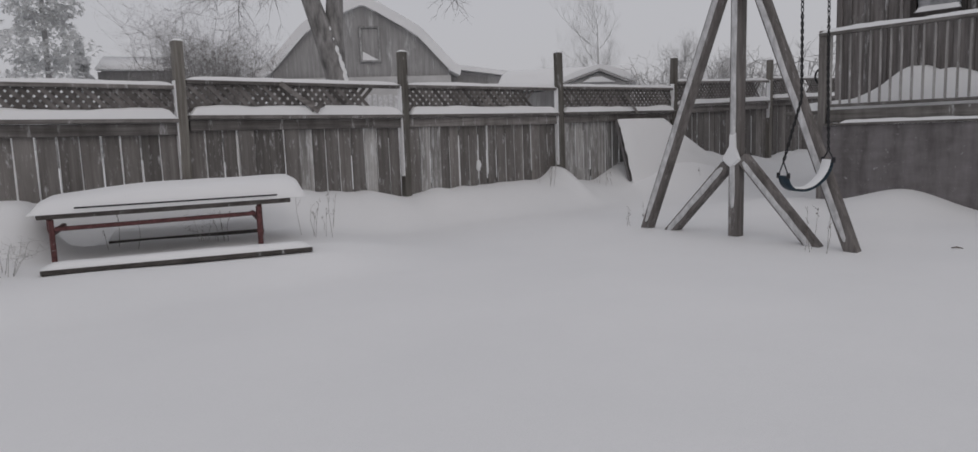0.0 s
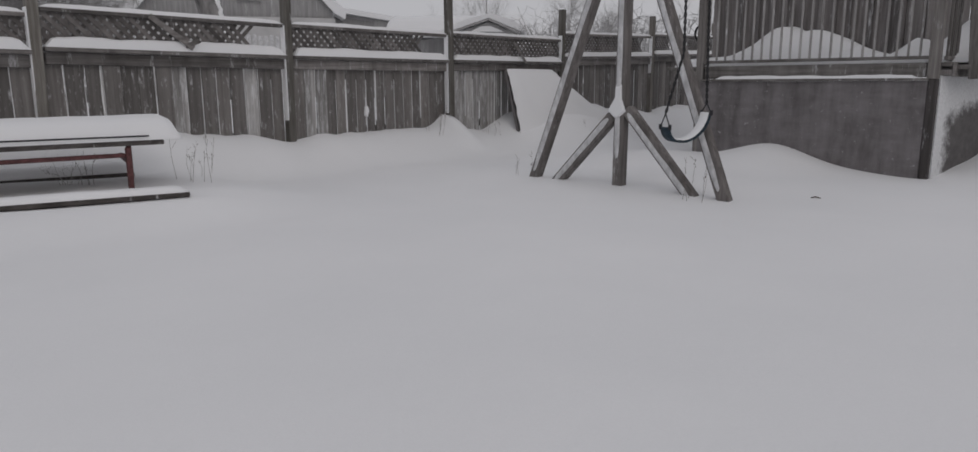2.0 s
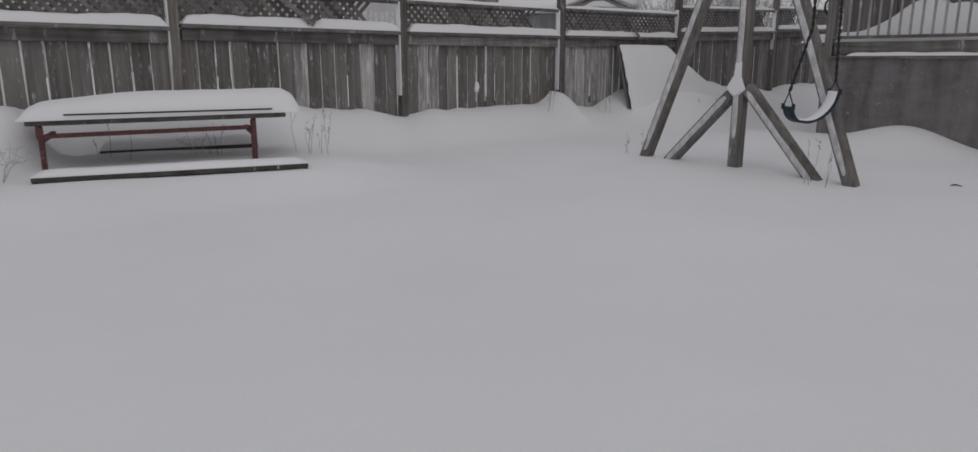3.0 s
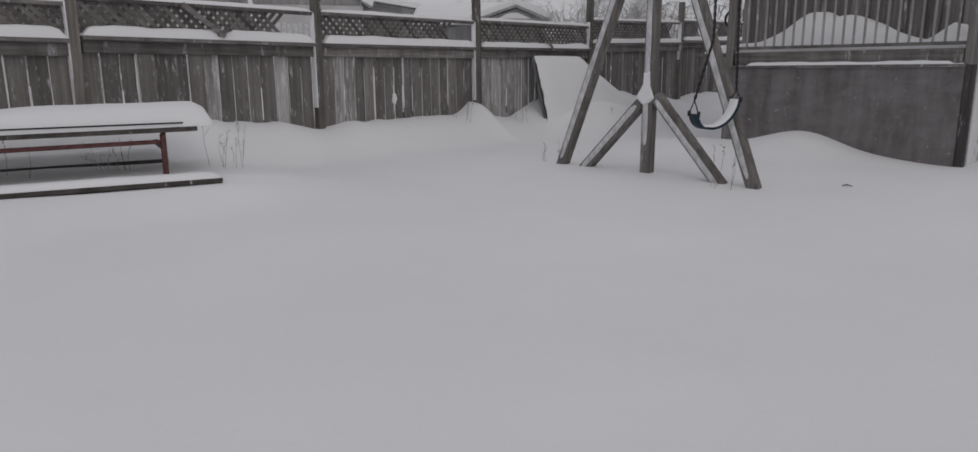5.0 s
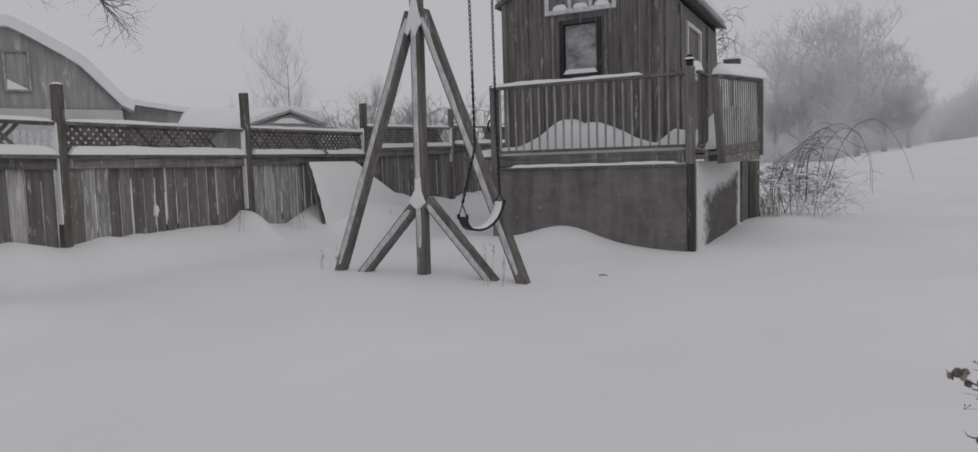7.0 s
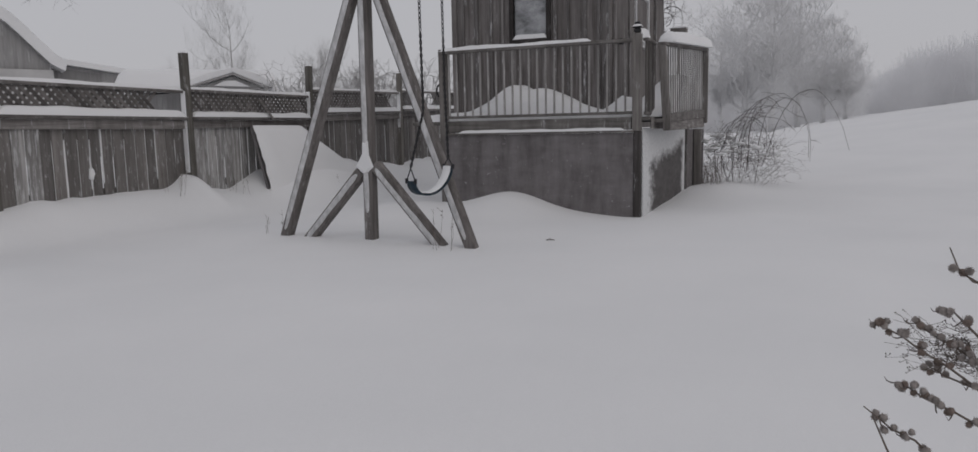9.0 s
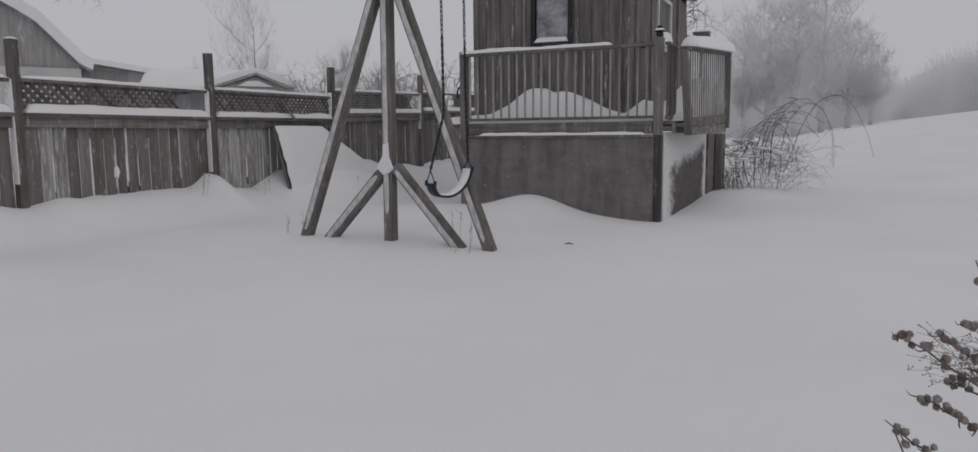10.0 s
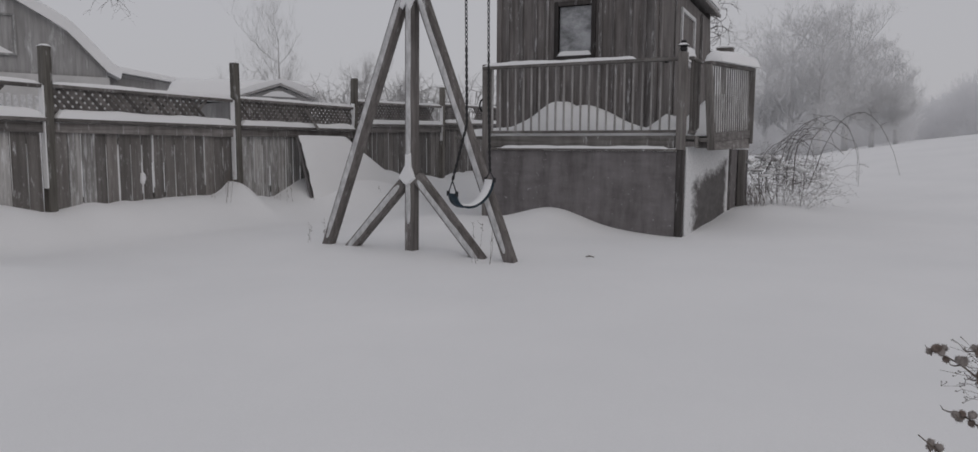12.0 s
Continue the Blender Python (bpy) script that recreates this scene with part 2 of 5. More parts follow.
def tube(verts, faces, pts, radii, sides=5):
    """Adds a tapered tube along pts to lists for from_pydata."""
    base = len(verts)
    n = len(pts)
    for i, p in enumerate(pts):
        p = Vector(p)
        d = (Vector(pts[min(i + 1, n - 1)]) - Vector(pts[max(i - 1, 0)])).normalized()
        s = Vector((0, 0, 1)) if abs(d.z) < 0.9 else Vector((1, 0, 0))
        a = d.cross(s).normalized()
        b = d.cross(a)
        for k in range(sides):
            t = 2 * math.pi * k / sides
            verts.append(p + (a * math.cos(t) + b * math.sin(t)) * radii[i])
    for i in range(n - 1):
        for k in range(sides):
            a, b = base + i * sides + k, base + i * sides + (k + 1) % sides
            faces.append((a, b, b + sides, a + sides))
    faces.append(tuple(base + k for k in range(sides))[::-1])
    faces.append(tuple(base + (n - 1) * sides + k for k in range(sides)))


def tube_bm(pts, radii, sides=6):
    v, f = [], []
    tube(v, f, pts, radii, sides)
    return lists_bm(v, f)


def lists_bm(v, f):
    me = bpy.data.meshes.new("tmp")
    me.from_pydata([tuple(p) for p in v], [], f)
    bm = bmesh.new()
    bm.from_mesh(me)
    bpy.data.meshes.remove(me)
    return bm


def drift(bm, lo, hi, thick, rows=14, cols=4, seed=0, edge=0.6, rough=0.25, along="x", taper=0.0):
    """A cushion of snow on a ledge: flat below, rounded and uneven above. lo and hi are the ledge's corners (x, y, z)."""
    nx, ny = (rows, cols) if along == "x" else (cols, rows)
    v, f = [], []
    for j in range(ny + 1):
        for i in range(nx + 1):
            a, b = i / nx, j / ny
            x, y, z = lo[0] + (hi[0] - lo[0]) * a, lo[1] + (hi[1] - lo[1]) * b, lo[2] + (hi[2] - lo[2]) * (a if along == "x" else b)
            ea, eb = min(a, 1 - a) * 2, min(b, 1 - b) * 2
            el, ec = (ea, eb) if along == "x" else (eb, ea)
            fall = (1 - (1 - min(1, el * rows / 5)) ** 2) ** 0.5 * (1 - (1 - ec) ** 2.6) ** edge
            wob = 1 + rough * (noise.noise(Vector((x * 2.3 + seed, y * 2.3, seed * 1.7))) + 0.5 * noise.noise(Vector((x * 7 + seed, y * 7, 3.1))))
            slim = 1 - taper * max(0.0, 1 - a / 0.42) ** 1.4
            v.append((x, y, z + thick * fall * wob * slim))
    top = len(v)
    v += [(p[0], p[1], lo[2] + (hi[2] - lo[2]) * (((i % (nx + 1)) / nx) if along == "x" else ((i // (nx + 1)) / ny)) - 0.004) for i, p in enumerate(v)]
    w = nx + 1
    for j in range(ny):
        for i in range(nx):
            a = j * w + i
            f.append((a, a + 1, a + 1 + w, a + w))
            f.append((top + a + w, top + a + 1 + w, top + a + 1, top + a))
    ring = [i for i in range(w)] + [j * w + nx for j in range(1, ny + 1)] + [ny * w + i for i in range(nx - 1, -1, -1)] + [j * w for j in range(ny - 1, 0, -1)]
    for a, b in zip(ring, ring[1:] + ring[:1]):
        f.append((b, a, top + a, top + b))
    b2 = lists_bm(v, f)
    me = bpy.data.meshes.new("tmp")
    b2.to_mesh(me)
    b2.free()
    bm.from_mesh(me)
    bpy.data.meshes.remove(me)
    return bm


def smooth01(a, b, x):
    t = min(1.0, max(0.0, (x - a) / (b - a)))
    return t * t * (3 - 2 * t)


def bell(x, c, w):
    return math.exp(-((x - c) / w) ** 2)


# ---- ground: one sheet of snow ----
def snow_height(x, y):
    z = 0.03 * noise.noise(Vector((x * 0.35, y * 0.35, 0.3))) + 0.012 * noise.noise(Vector((x * 1.3, y * 1.3, 4.0)))
    # drift against the fence
    base = 0.33 + 0.19 * smooth01(4.4, 2.2, x) - 0.16 * bell(x, 7.5, 0.65) + 0.09 * smooth01(8.6, 9.6, x) - 0.08 * bell(x, 11.9, 0.35)
    base += 0.03 * noise.noise(Vector((x * 2.1, 0, 7.0))) + 0.18 * bell(x, 6.68, 0.12) - 0.06 * bell(x, 4.4, 0.2)
    ta, tb = (x - 0.69) * 0.956 - (y - 5.38) * 0.292, (x - 0.69) * 0.292 + (y - 5.38) * 0.956
    under = smooth01(-0.3, 0.1, ta) * smooth01(2.1, 1.6, ta) * smooth01(1.5, 1.3, tb)
    z += base * smooth01(5.8, 6.74, y) ** 1.2 * smooth01(19, 15, x) * (1 - 0.96 * under)
    z += 0.035 * noise.noise(Vector((x * 4.3, 0.5, 2.0))) * smooth01(6.3, 6.75, y)
    # round the table
    z += (0.118 + 0.03 * smooth01(0.12, 0.3, tb) + 0.03 * bell(ta, 1.8, 0.3) * bell(tb, -0.05, 0.25)) * smooth01(4.2, 5.1, y) * smooth01(6.78, 6.35, y) * smooth01(3.7, 2.5, x)
    # mound against the skirt, and a hollow at its corner
    z -= 0.035 * bell(x, 7.75, 0.7) * bell(y, 1.65, 0.5)
    z += 0.215 * bell(y, 2.98, 0.52) * smooth01(6.6, 7.8, x) * smooth01(9.5, 8.2, x)
    z += 0.10 * bell(y, 4.2, 0.8) * bell(x, 7.6, 1.0)
    z += 0.3 * bell(x, 8.7, 1.3) * smooth01(5.2, 6.35, y) * smooth01(7.6, 7.0, y)
    z -= 0.045 * bell(x, 5.3, 0.8) * bell(y, 2.3, 0.7)
    # the field that rises past the deck
    rise = smooth01(8.2, 27, x) * (0.78 - 0.155 * max(-7.0, min(3.0, y)))
    z += rise * smooth01(5.0, 1.4, y)
    z += 0.12 * bell(y, 0.9, 0.6) * bell(x, 10.6, 1.2)
    if x > 30:
        z *= 0.999 + 0.3 * smooth01(30, 200, x)
    return z


def axis(lo, hi, step, far):
    out = [lo + step * i for i in range(int(round((hi - lo) / step)) + 1)]
    g, d = [], step
    p = hi
    while p < far:
        d *= 1.28
        p += d
        g.append(p)
    q, d, h = lo, step, []
    while q > -far:
        d *= 1.28
        q -= d
        h.append(q)
    return h[::-1] + out + g


gx, gy = axis(-3, 16, 0.09, 1500), axis(-5, 8, 0.09, 1500)
gv = [(x, y, snow_height(x, y)) for y in gy for x in gx]
w = len(gx)
gf = [(j * w + i, j * w + i + 1, (j + 1) * w + i + 1, (j + 1) * w + i) for j in range(len(gy) - 1) for i in range(w - 1)]
ground = part("ground", lists_bm(gv, gf), SNOW, None, smooth=True)
tagged(ground, "smooth untrodden wind-drifted white snow over the yard", "snow ground", kind="structure")
# ---- board fence with a lattice top ----
FY = 6.8
POSTS = [(-2.75, 1.84, 0), (-0.34, 1.84, 0), (2.07, 1.82, -0.03), (4.39, 1.83, -0.02), (6.76, 1.925, 0.02), (9.21, 1.955, -0.05), (11.95, 2.03, -0.04), (14.5, 2.05, 0), (17.0, 2.05, 0)]
# heights of the ledge rail's top at both ends of each bay
LEDGE = [(1.17, 1.17), (1.165, 1.15), (1.178, 1.165), (1.165, 1.165), (1.172, 1.185), (1.27, 1.34), (1.38, 1.44), (1.44, 1.5)]
fence = thing("fence", "weathered grey board fence with lattice top, snow on its ledges", "fence", (0, FY, 0))
for k, (x, top, lean) in enumerate(POSTS):
    bm = bar(bmesh.new(), (x + lean, FY - 0.06, 0.0 - 0.3), (x, FY - 0.06, top), 0.086, 0.086, (0, 1, 0))
    p = part("post", bm, POSTW, fence)
    part("snow_cap", drift(bmesh.new(), (x - 0.045, FY - 0.105, top), (x + 0.045, FY - 0.015, top), 0.018, 5, 5, k), SNOW, p, "thin snow cap")
    part("snow_streak", block(bmesh.new(), (x - 0.06, FY - 0.10, 0.5), (x - 0.046, FY - 0.03, LEDGE[min(k, 7)][0] + 0.3), 0.006), CRUST, p, "wind-packed snow on the post's side")
DROP = (0.055, 0.055, 0.032, 0.025, 0.012)
lattice_gap = {3: (0.86, 1.0), 2: (0.89, 1.0), 5: (0.93, 1.0), 6: (0.3, 0.5)}
for k in range(len(POSTS) - 1):
    xa, xb = POSTS[k][0] + 0.05, POSTS[k + 1][0] - 0.05
    za, zb = LEDGE[k]
    drop = DROP[k] if k < len(DROP) else 0.0

    def zz(x, dz):
        return za + (zb - za) * (x - xa) / (xb - xa) + dz

    part("ledge_board", bar(bmesh.new(), (xa, FY - 0.05, za - 0.018), (xb, FY - 0.05, zb - 0.018), 0.14, 0.036, (0, 0, 1)), RAILW, fence)
    part("fascia_rail", bar(bmesh.new(), (xa + 0.005, FY - 0.055, za - 0.09), (xb - 0.005, FY - 0.055, zb - 0.09), 0.035, 0.1, (0, 0, 1)), RAILW, fence)
    part("top_rail", bar(bmesh.new(), (xa, FY - 0.045, za + 0.325 - drop), (xb, FY - 0.045, zb + 0.325 - drop), 0.075, 0.035, (0, 0, 1)), RAILW, fence)
    part("bottom_rail", bar(bmesh.new(), (xa, FY + 0.04, 0.35), (xb, FY + 0.04, 0.35), 0.035, 0.09, (0, 0, 1)), RAILW, fence)
    part("ledge_snow", drift(bmesh.new(), (xa + 0.004, FY - 0.125, za + 0.001), (xb - 0.004, FY + 0.018, zb + 0.001), 0.085 - 0.02 * (k > 3), 40, 6, k * 3.3, 0.45, 0.22), SNOW, fence, "rounded ledge of drifted snow")
    part("rail_snow", drift(bmesh.new(), (xa, FY - 0.08, za + 0.344 - drop), (xb, FY - 0.01, zb + 0.344 - drop), 0.034, 40, 4, k * 5.1, 0.5, 0.3), SNOW, fence, "snow along the top rail")
    # lattice: two layers of crossed strips
    bm = bmesh.new()
    single = 1 <= k <= 4
    gap = lattice_gap.get(k)
    h, pitch = 0.28 - drop, (0.076 if k < 2 else 0.086)
    for layer, sgn in ((0, 1), (1, -1)):
        n = int((xb - xa + h) / pitch)
        for i in range(n):
            x0 = xa - h + pitch * i if sgn > 0 else xa + pitch * i
            x1 = x0 + sgn * h if sgn > 0 else x0 - h
            lo, hi = 0.03, 0.03 + h
            for (px, pz), (qx, qz) in (((x0, lo), (x1, hi)),):
                t0, t1 = 0.0, 1.0
                for edge, s in ((xa, 1), (xb, -1)):
                    dp, dq = (px - edge) * s, (qx - edge) * s
                    if dp < 0 and dq < 0:
                        t0 = 2
                    elif dp < 0:
                        t0 = max(t0, dp / (dp - dq))
                    elif dq < 0:
                        t1 = min(t1, dp / (dp - dq))
                if t1 - t0 < 0.12:
                    continue
                a = (px + (qx - px) * t0, pz + (qz - pz) * t0)
                b = (px + (qx - px) * t1, pz + (qz - pz) * t1)
                fa, fb = sorted(((a[0] - xa) / (xb - xa), (b[0] - xa) / (xb - xa)))
                if gap and fb > gap[0] and fa < gap[1]:
                    continue
                y = FY - 0.035 - 0.009 * layer
                strip = bmesh.new() if single else bm
                bar(strip, (a[0], y, zz(a[0], a[1])), (b[0], y, zz(b[0], b[1])), 0.035, 0.008, (0, 1, 0), 0)
                if single:
                    part("lattice_strip", strip, LATT, fence)
    if single:
        bm.free()
    else:
        tagged(part("lattice_panel", bm, LATT, fence, "crossed diagonal lattice strips dusted with snow"), kind="stuff")
# a broken lattice strip that hangs over the ledge, and two short loose ends
part("broken_strip", bar(bmesh.new(), (2.98, FY - 0.09, 1.47), (3.34, FY - 0.14, 1.20), 0.05, 0.012, (0, 1, 0), 0.002), RAILW, fence, "broken strip hanging over the ledge")
part("broken_strip", bar(bmesh.new(), (3.27, FY - 0.13, 1.215), (3.40, FY - 0.15, 1.27), 0.04, 0.012, (0, 1, 0), 0.002), RAILW, fence)
part("broken_strip", bar(bmesh.new(), (8.02, FY - 0.1, 1.42), (8.22, FY - 0.16, 1.15), 0.04, 0.012, (0, 1, 0), 0.002), RAILW, fence)

bm = bmesh.new()
bmesh.ops.create_icosphere(bm, subdivisions=2, radius=1, matrix=Matrix.Translation((5.42, FY - 0.03, 0.56)) @ Matrix.Diagonal((0.03, 0.03, 0.07, 1)))
for q in bm.verts:
    q.co += Vector((noise.noise(q.co * 22), 0, noise.noise(q.co * 22 + Vector((5, 0, 0))))) * 0.02
part("snow_clot", bm, SNOW, fence, "clot of snow in a broken board", True)

# ---- playhouse on its deck ----
DX, DYL, DYR = 7.9, 3.85, 1.55
DZ = 1.05
deck = thing("deck", "raised timber deck with baluster rails, plywood skirt, snow drifts", "deck", (DX, 2.7, 0))
bm = bmesh.new()
for i in range(17):
    block(bm, (DX + 0.02 + i * 0.145, 1.42, DZ - 0.035), (DX + 0.02 + i * 0.145 + 0.138, 4.3, DZ), 0.004)
part("deck_floor", bm, DECKH, deck)
part("fascia", block(bmesh.new(), (DX - 0.02, DYR + 0.06, DZ - 0.135), (DX + 0.018, DYL - 0.05, DZ + 0.0), 0.006), DECKH, deck)
part("fascia", block(bmesh.new(), (DX + 0.06, 1.40, DZ - 0.13), (10.4, 1.419, DZ + 0.002), 0.006), RAILW, deck)
part("fascia_snow", drift(bmesh.new(), (DX - 0.06, DYR + 0.12, 0.912), (DX - 0.021, DYL - 0.2, 0.912), 0.03, 40, 4, 3.0, 0.5, 0.5, "y"), SNOW, deck, "line of snow under the fascia")
part("skirt_ledge", block(bmesh.new(), (DX - 0.06, DYR + 0.03, 0.885), (DX - 0.002, DYL - 0.02, 0.91), 0.004), DECKH, deck)
part("skirt_panel", block(bmesh.new(), (DX - 0.028, DYR + 0.035, -0.3), (DX - 0.004, DYL, 0.884), 0.004), SKIRT, deck, "dark bare plywood skirt panel")
# the post's dark colour stands for shade in the corner gap
part("skirt_post", block(bmesh.new(), (DX - 0.035, DYR - 0.045, -0.3), (DX + 0.05, DYR + 0.032, 0.9), 0.006), WETSHADEW, deck, "corner post coloured dark for the shade of the corner gap")
bm = bar(bmesh.new(), (DX + 0.05, DYR - 0.05, 0.3), (10.35, DYR - 0.17, 0.3), 0.02, 1.26, (0, 0, 1), 0.004)
part("side_panel", bm, FROSTED, deck, "plywood side panel plastered with frost and snow")
part("panel_batten", block(bmesh.new(), (10.36, 1.34, -0.2), (10.42, 1.41, 0.95), 0.006), BATTEN, deck)
part("deck_post", block(bmesh.new(), (10.75, 1.2, -0.2), (10.85, 1.3, DZ - 0.14), 0.006), DECKW, deck)
part("deck_post", block(bmesh.new(), (DX + 0.0, DYL - 0.02, -0.3), (DX + 0.09, DYL + 0.07, 1.9), 0.006), DECKW, deck)
part("deck_post", block(bmesh.new(), (DX - 0.04, DYR - 0.045, 0.9), (DX + 0.05, DYR + 0.05, 1.93), 0.006), DECKW, deck)
rail = part("hand_rail", bar(bmesh.new(), (DX, DYR + 0.05, 1.86), (DX, DYL + 0.05, 1.855), 0.09, 0.035, (0, 0, 1)), DECKH, deck)
part("rail_snow", drift(bmesh.new(), (DX - 0.045, DYR + 0.5, 1.878), (DX + 0.045, DYL + 0.04, 1.872), 0.04, 40, 4, 8.0, 0.5, 0.5, "y"), SNOW, rail, "snow lying along the hand rail")
part("foot_rail", block(bmesh.new(), (DX - 0.018, DYR + 0.055, DZ + 0.03), (DX + 0.018, DYL - 0.02, DZ + 0.062), 0.004), DECKH, deck)
first = None
nb = 22
for i in range(nb):
    y = DYR + 0.13 + i * (DYL - DYR - 0.2) / (nb - 1)
    if first is None:
        bm = block(bmesh.new(), (DX - 0.012, y - 0.0095, DZ + 0.063), (DX + 0.012, y + 0.0095, 1.84), 0.003)
        first = part("baluster", bm, BALW, deck)
        y0 = y
    else:
        o = new("baluster", first.data)
        o.parent = deck
        o.location = (0, y - y0, 0)
# short return rail with close-set boards, from the corner post back along the side
part("return_rail", bar(bmesh.new(), (7.96, 1.475, 1.87), (8.5, 1.475, 1.88), 0.06, 0.035, (0, 0, 1)), RAILW, deck)
part("return_foot_rail", bar(bmesh.new(), (7.96, 1.475, 1.09), (8.5, 1.475, 1.09), 0.035, 0.04, (0, 0, 1)), RAILW, deck)
for i in range(6):
    x = 7.99 + 0.092 * i
    part("baluster", block(bmesh.new(), (x, 1.463, 1.11), (x + 0.03, 1.487, 1.855), 0.003), DECKW, deck)
# side rail beyond the opening, with its leaning newel
part("newel", bar(bmesh.new(), (8.16, 1.27, 0.9), (8.08, 1.32, 1.81), 0.08, 0.08, (0, 1, 0)), DECKW, deck, "leaning newel post")
srail = part("side_hand_rail", bar(bmesh.new(), (8.06, 1.325, 1.825), (9.57, 1.035, 1.885), 0.09, 0.035, (0, 0, 1)), RAILW, deck)
bm = drift(bmesh.new(), (0.12, -0.11, 0.0), (1.56, 0.11, 0.0), 0.14, 20, 8, 2.0, 0.5, 0.25)
bm.transform(Matrix.Translation((8.06, 1.325, 1.846)) @ Matrix.Rotation(math.atan2(-0.29, 1.51), 4, "Z") @ Matrix.Rotation(-0.039, 4, "Y"))
part("side_rail_snow", bm, SNOW, srail, "thick pillow of snow on the rail", True)
part("side_fascia", bar(bmesh.new(), (8.13, 1.292, 0.955), (9.58, 1.045, 0.985), 0.03, 0.12, (0, 0, 1)), RAILW, deck)
bm = lists_bm([(8.1, 1.3, 0.99), (9.56, 1.05, 1.0), (9.56, 1.418, 1.0), (8.1, 1.418, 0.99), (8.1, 1.3, 1.03), (9.56, 1.05, 1.035), (9.56, 1.418, 1.035), (8.1, 1.418, 1.03)],
              [(3, 2, 1, 0), (4, 5, 6, 7), (0, 1, 5, 4), (1, 2, 6, 5), (2, 3, 7, 6), (3, 0, 4, 7)])
part("side_floor", bm, DECKH, deck)
part("side_foot_rail", bar(bmesh.new(), (8.15, 1.275, 1.03), (9.54, 1.04, 1.1), 0.035, 0.1, (0, 0, 1)), RAILW, deck)
part("deck_post", block(bmesh.new(), (9.53, 0.995, 0.98), (9.6, 1.065, 1.9), 0.006), DECKW, deck)
for i in range(17):
    f = (i + 1) / 18
    x, y = 8.15 + (9.54 - 8.15) * f, 1.28 - 0.24 * f
    part("baluster", bar(bmesh.new(), (x, y, 1.07 + 0.07 * f), (x - 0.02, y + 0.01, 1.81 + 0.06 * f), 0.016, 0.018, (0, 1, 0), 0.003), BALW, deck)
gv3, gf3 = [], []
for j in range(13):
    for i in range(25):
        x = 8.15 + 2.1 * i / 24
        y0 = max(1.06, 1.3 - 0.17 * (x - 8.15))
        y = y0 + (2.06 - y0) * j / 12
        z = DZ + 0.004 + 0.05 * smooth01(0, 2, i) + 0.46 * smooth01(8.3, 9.2, x) * smooth01(10.4, 9.9, x) * (1 - 0.7 * smooth01(1.4, 1.85, y)) * smooth01(-0.5, 1.5, j) + 0.02 * noise.noise(Vector((x * 4, y * 4, 1.0)))
        gv3.append((x, y, DZ + 0.002 if i in (0, 24) or j == 0 else z))
for j in range(12):
    for i in range(24):
        a = j * 25 + i
        gf3.append((a, a + 1, a + 26, a + 25))
part("side_snow", lists_bm(gv3, gf3), SNOW, deck, "snow heaped on the side deck", True)
# panel added in place of the shaded gap beneath the deck
part("inner_skirt", bar(bmesh.new(), (10.43, 1.37, 0.36), (11.35, 1.24, 0.36), 0.025, 1.1, (0, 0, 1), 0.004), SKIRT, deck, "boards added to stand for the dark gap under the deck")


def heap(x0, x1, y0, y1, z0, peaks, seed):
    """A heap of snow on a floor, highest against the wall at x1; peaks: (y, height, width)."""
    nx, ny = 10, 44
    v, f = [], []
    for j in range(ny + 1):
        for i in range(nx + 1):
            x, y = x0 + (x1 - x0) * i / nx, y0 + (y1 - y0) * j / ny
            h = max(ph * bell(y, py, pw) for py, ph, pw in peaks)
            a = i / nx
            h *= smooth01(y0, y0 + 0.22, y)
            z = z0 + 0.07 * min(1, a * 6) + h * (0.25 + 0.75 * smooth01(0, 0.75, a)) * min(1, a * 4 + 0.15)
            z += 0.02 * noise.noise(Vector((x * 4, y * 4, seed)))
            v.append((x, y, z0 - 0.002 if i == 0 else z))
    w = nx + 1
    for j in range(ny):
        for i in range(nx):
            a = j * w + i
            f.append((a, a + 1, a + 1 + w, a + w))
    return lists_bm(v, f)


part("deck_snow", heap(DX + 0.03, 8.74, 1.6, 4.2, DZ + 0.002, [(3.17, 0.37, 0.4), (2.85, 0.31, 0.5), (1.8, 0.2, 0.17), (3.9, 0.05, 0.4)], 3.0), SNOW, deck, "heap of snow drifted against the playhouse", True)
# ring on the deck's corner post
ring = []
for i in range(13):
    a = math.pi * i / 12
    ring.append((DX + 0.04, DYL + 0.07 + 0.05 * math.sin(a), 1.42 - 0.075 * math.cos(a)))
part("grab_ring", tube_bm(ring, [0.012] * 13, 8), BLACK, deck, "black plastic grab handle", True)

HX, HYR, HYL, HZ = 8.75, 2.08, 4.1, 3.05
HB = 12.75
house = thing("playhouse", "dark board-and-batten playhouse with frosted windows, snowy roof", "playhouse", (HX, 3.0, DZ))
# front wall built round its window openings
WIN = (2.84, 3.27, 2.06, 2.67)
UP = (2.64, 3.46, 2.86, 3.2)
bm = bmesh.new()
for lo, hi in (((HX, HYR, DZ), (HX + 0.08, WIN[0], HZ + 0.35)), ((HX, WIN[1], DZ), (HX + 0.08, HYL, HZ + 0.35)), ((HX, WIN[0], DZ), (HX + 0.08, WIN[1], WIN[2])),
               ((HX, WIN[0], WIN[3]), (HX + 0.08, WIN[1], UP[2]))):
    block(bm, lo, hi, 0)
part("front_wall", bm, HOUSE, house)
y = HYR + 0.1
i = 0
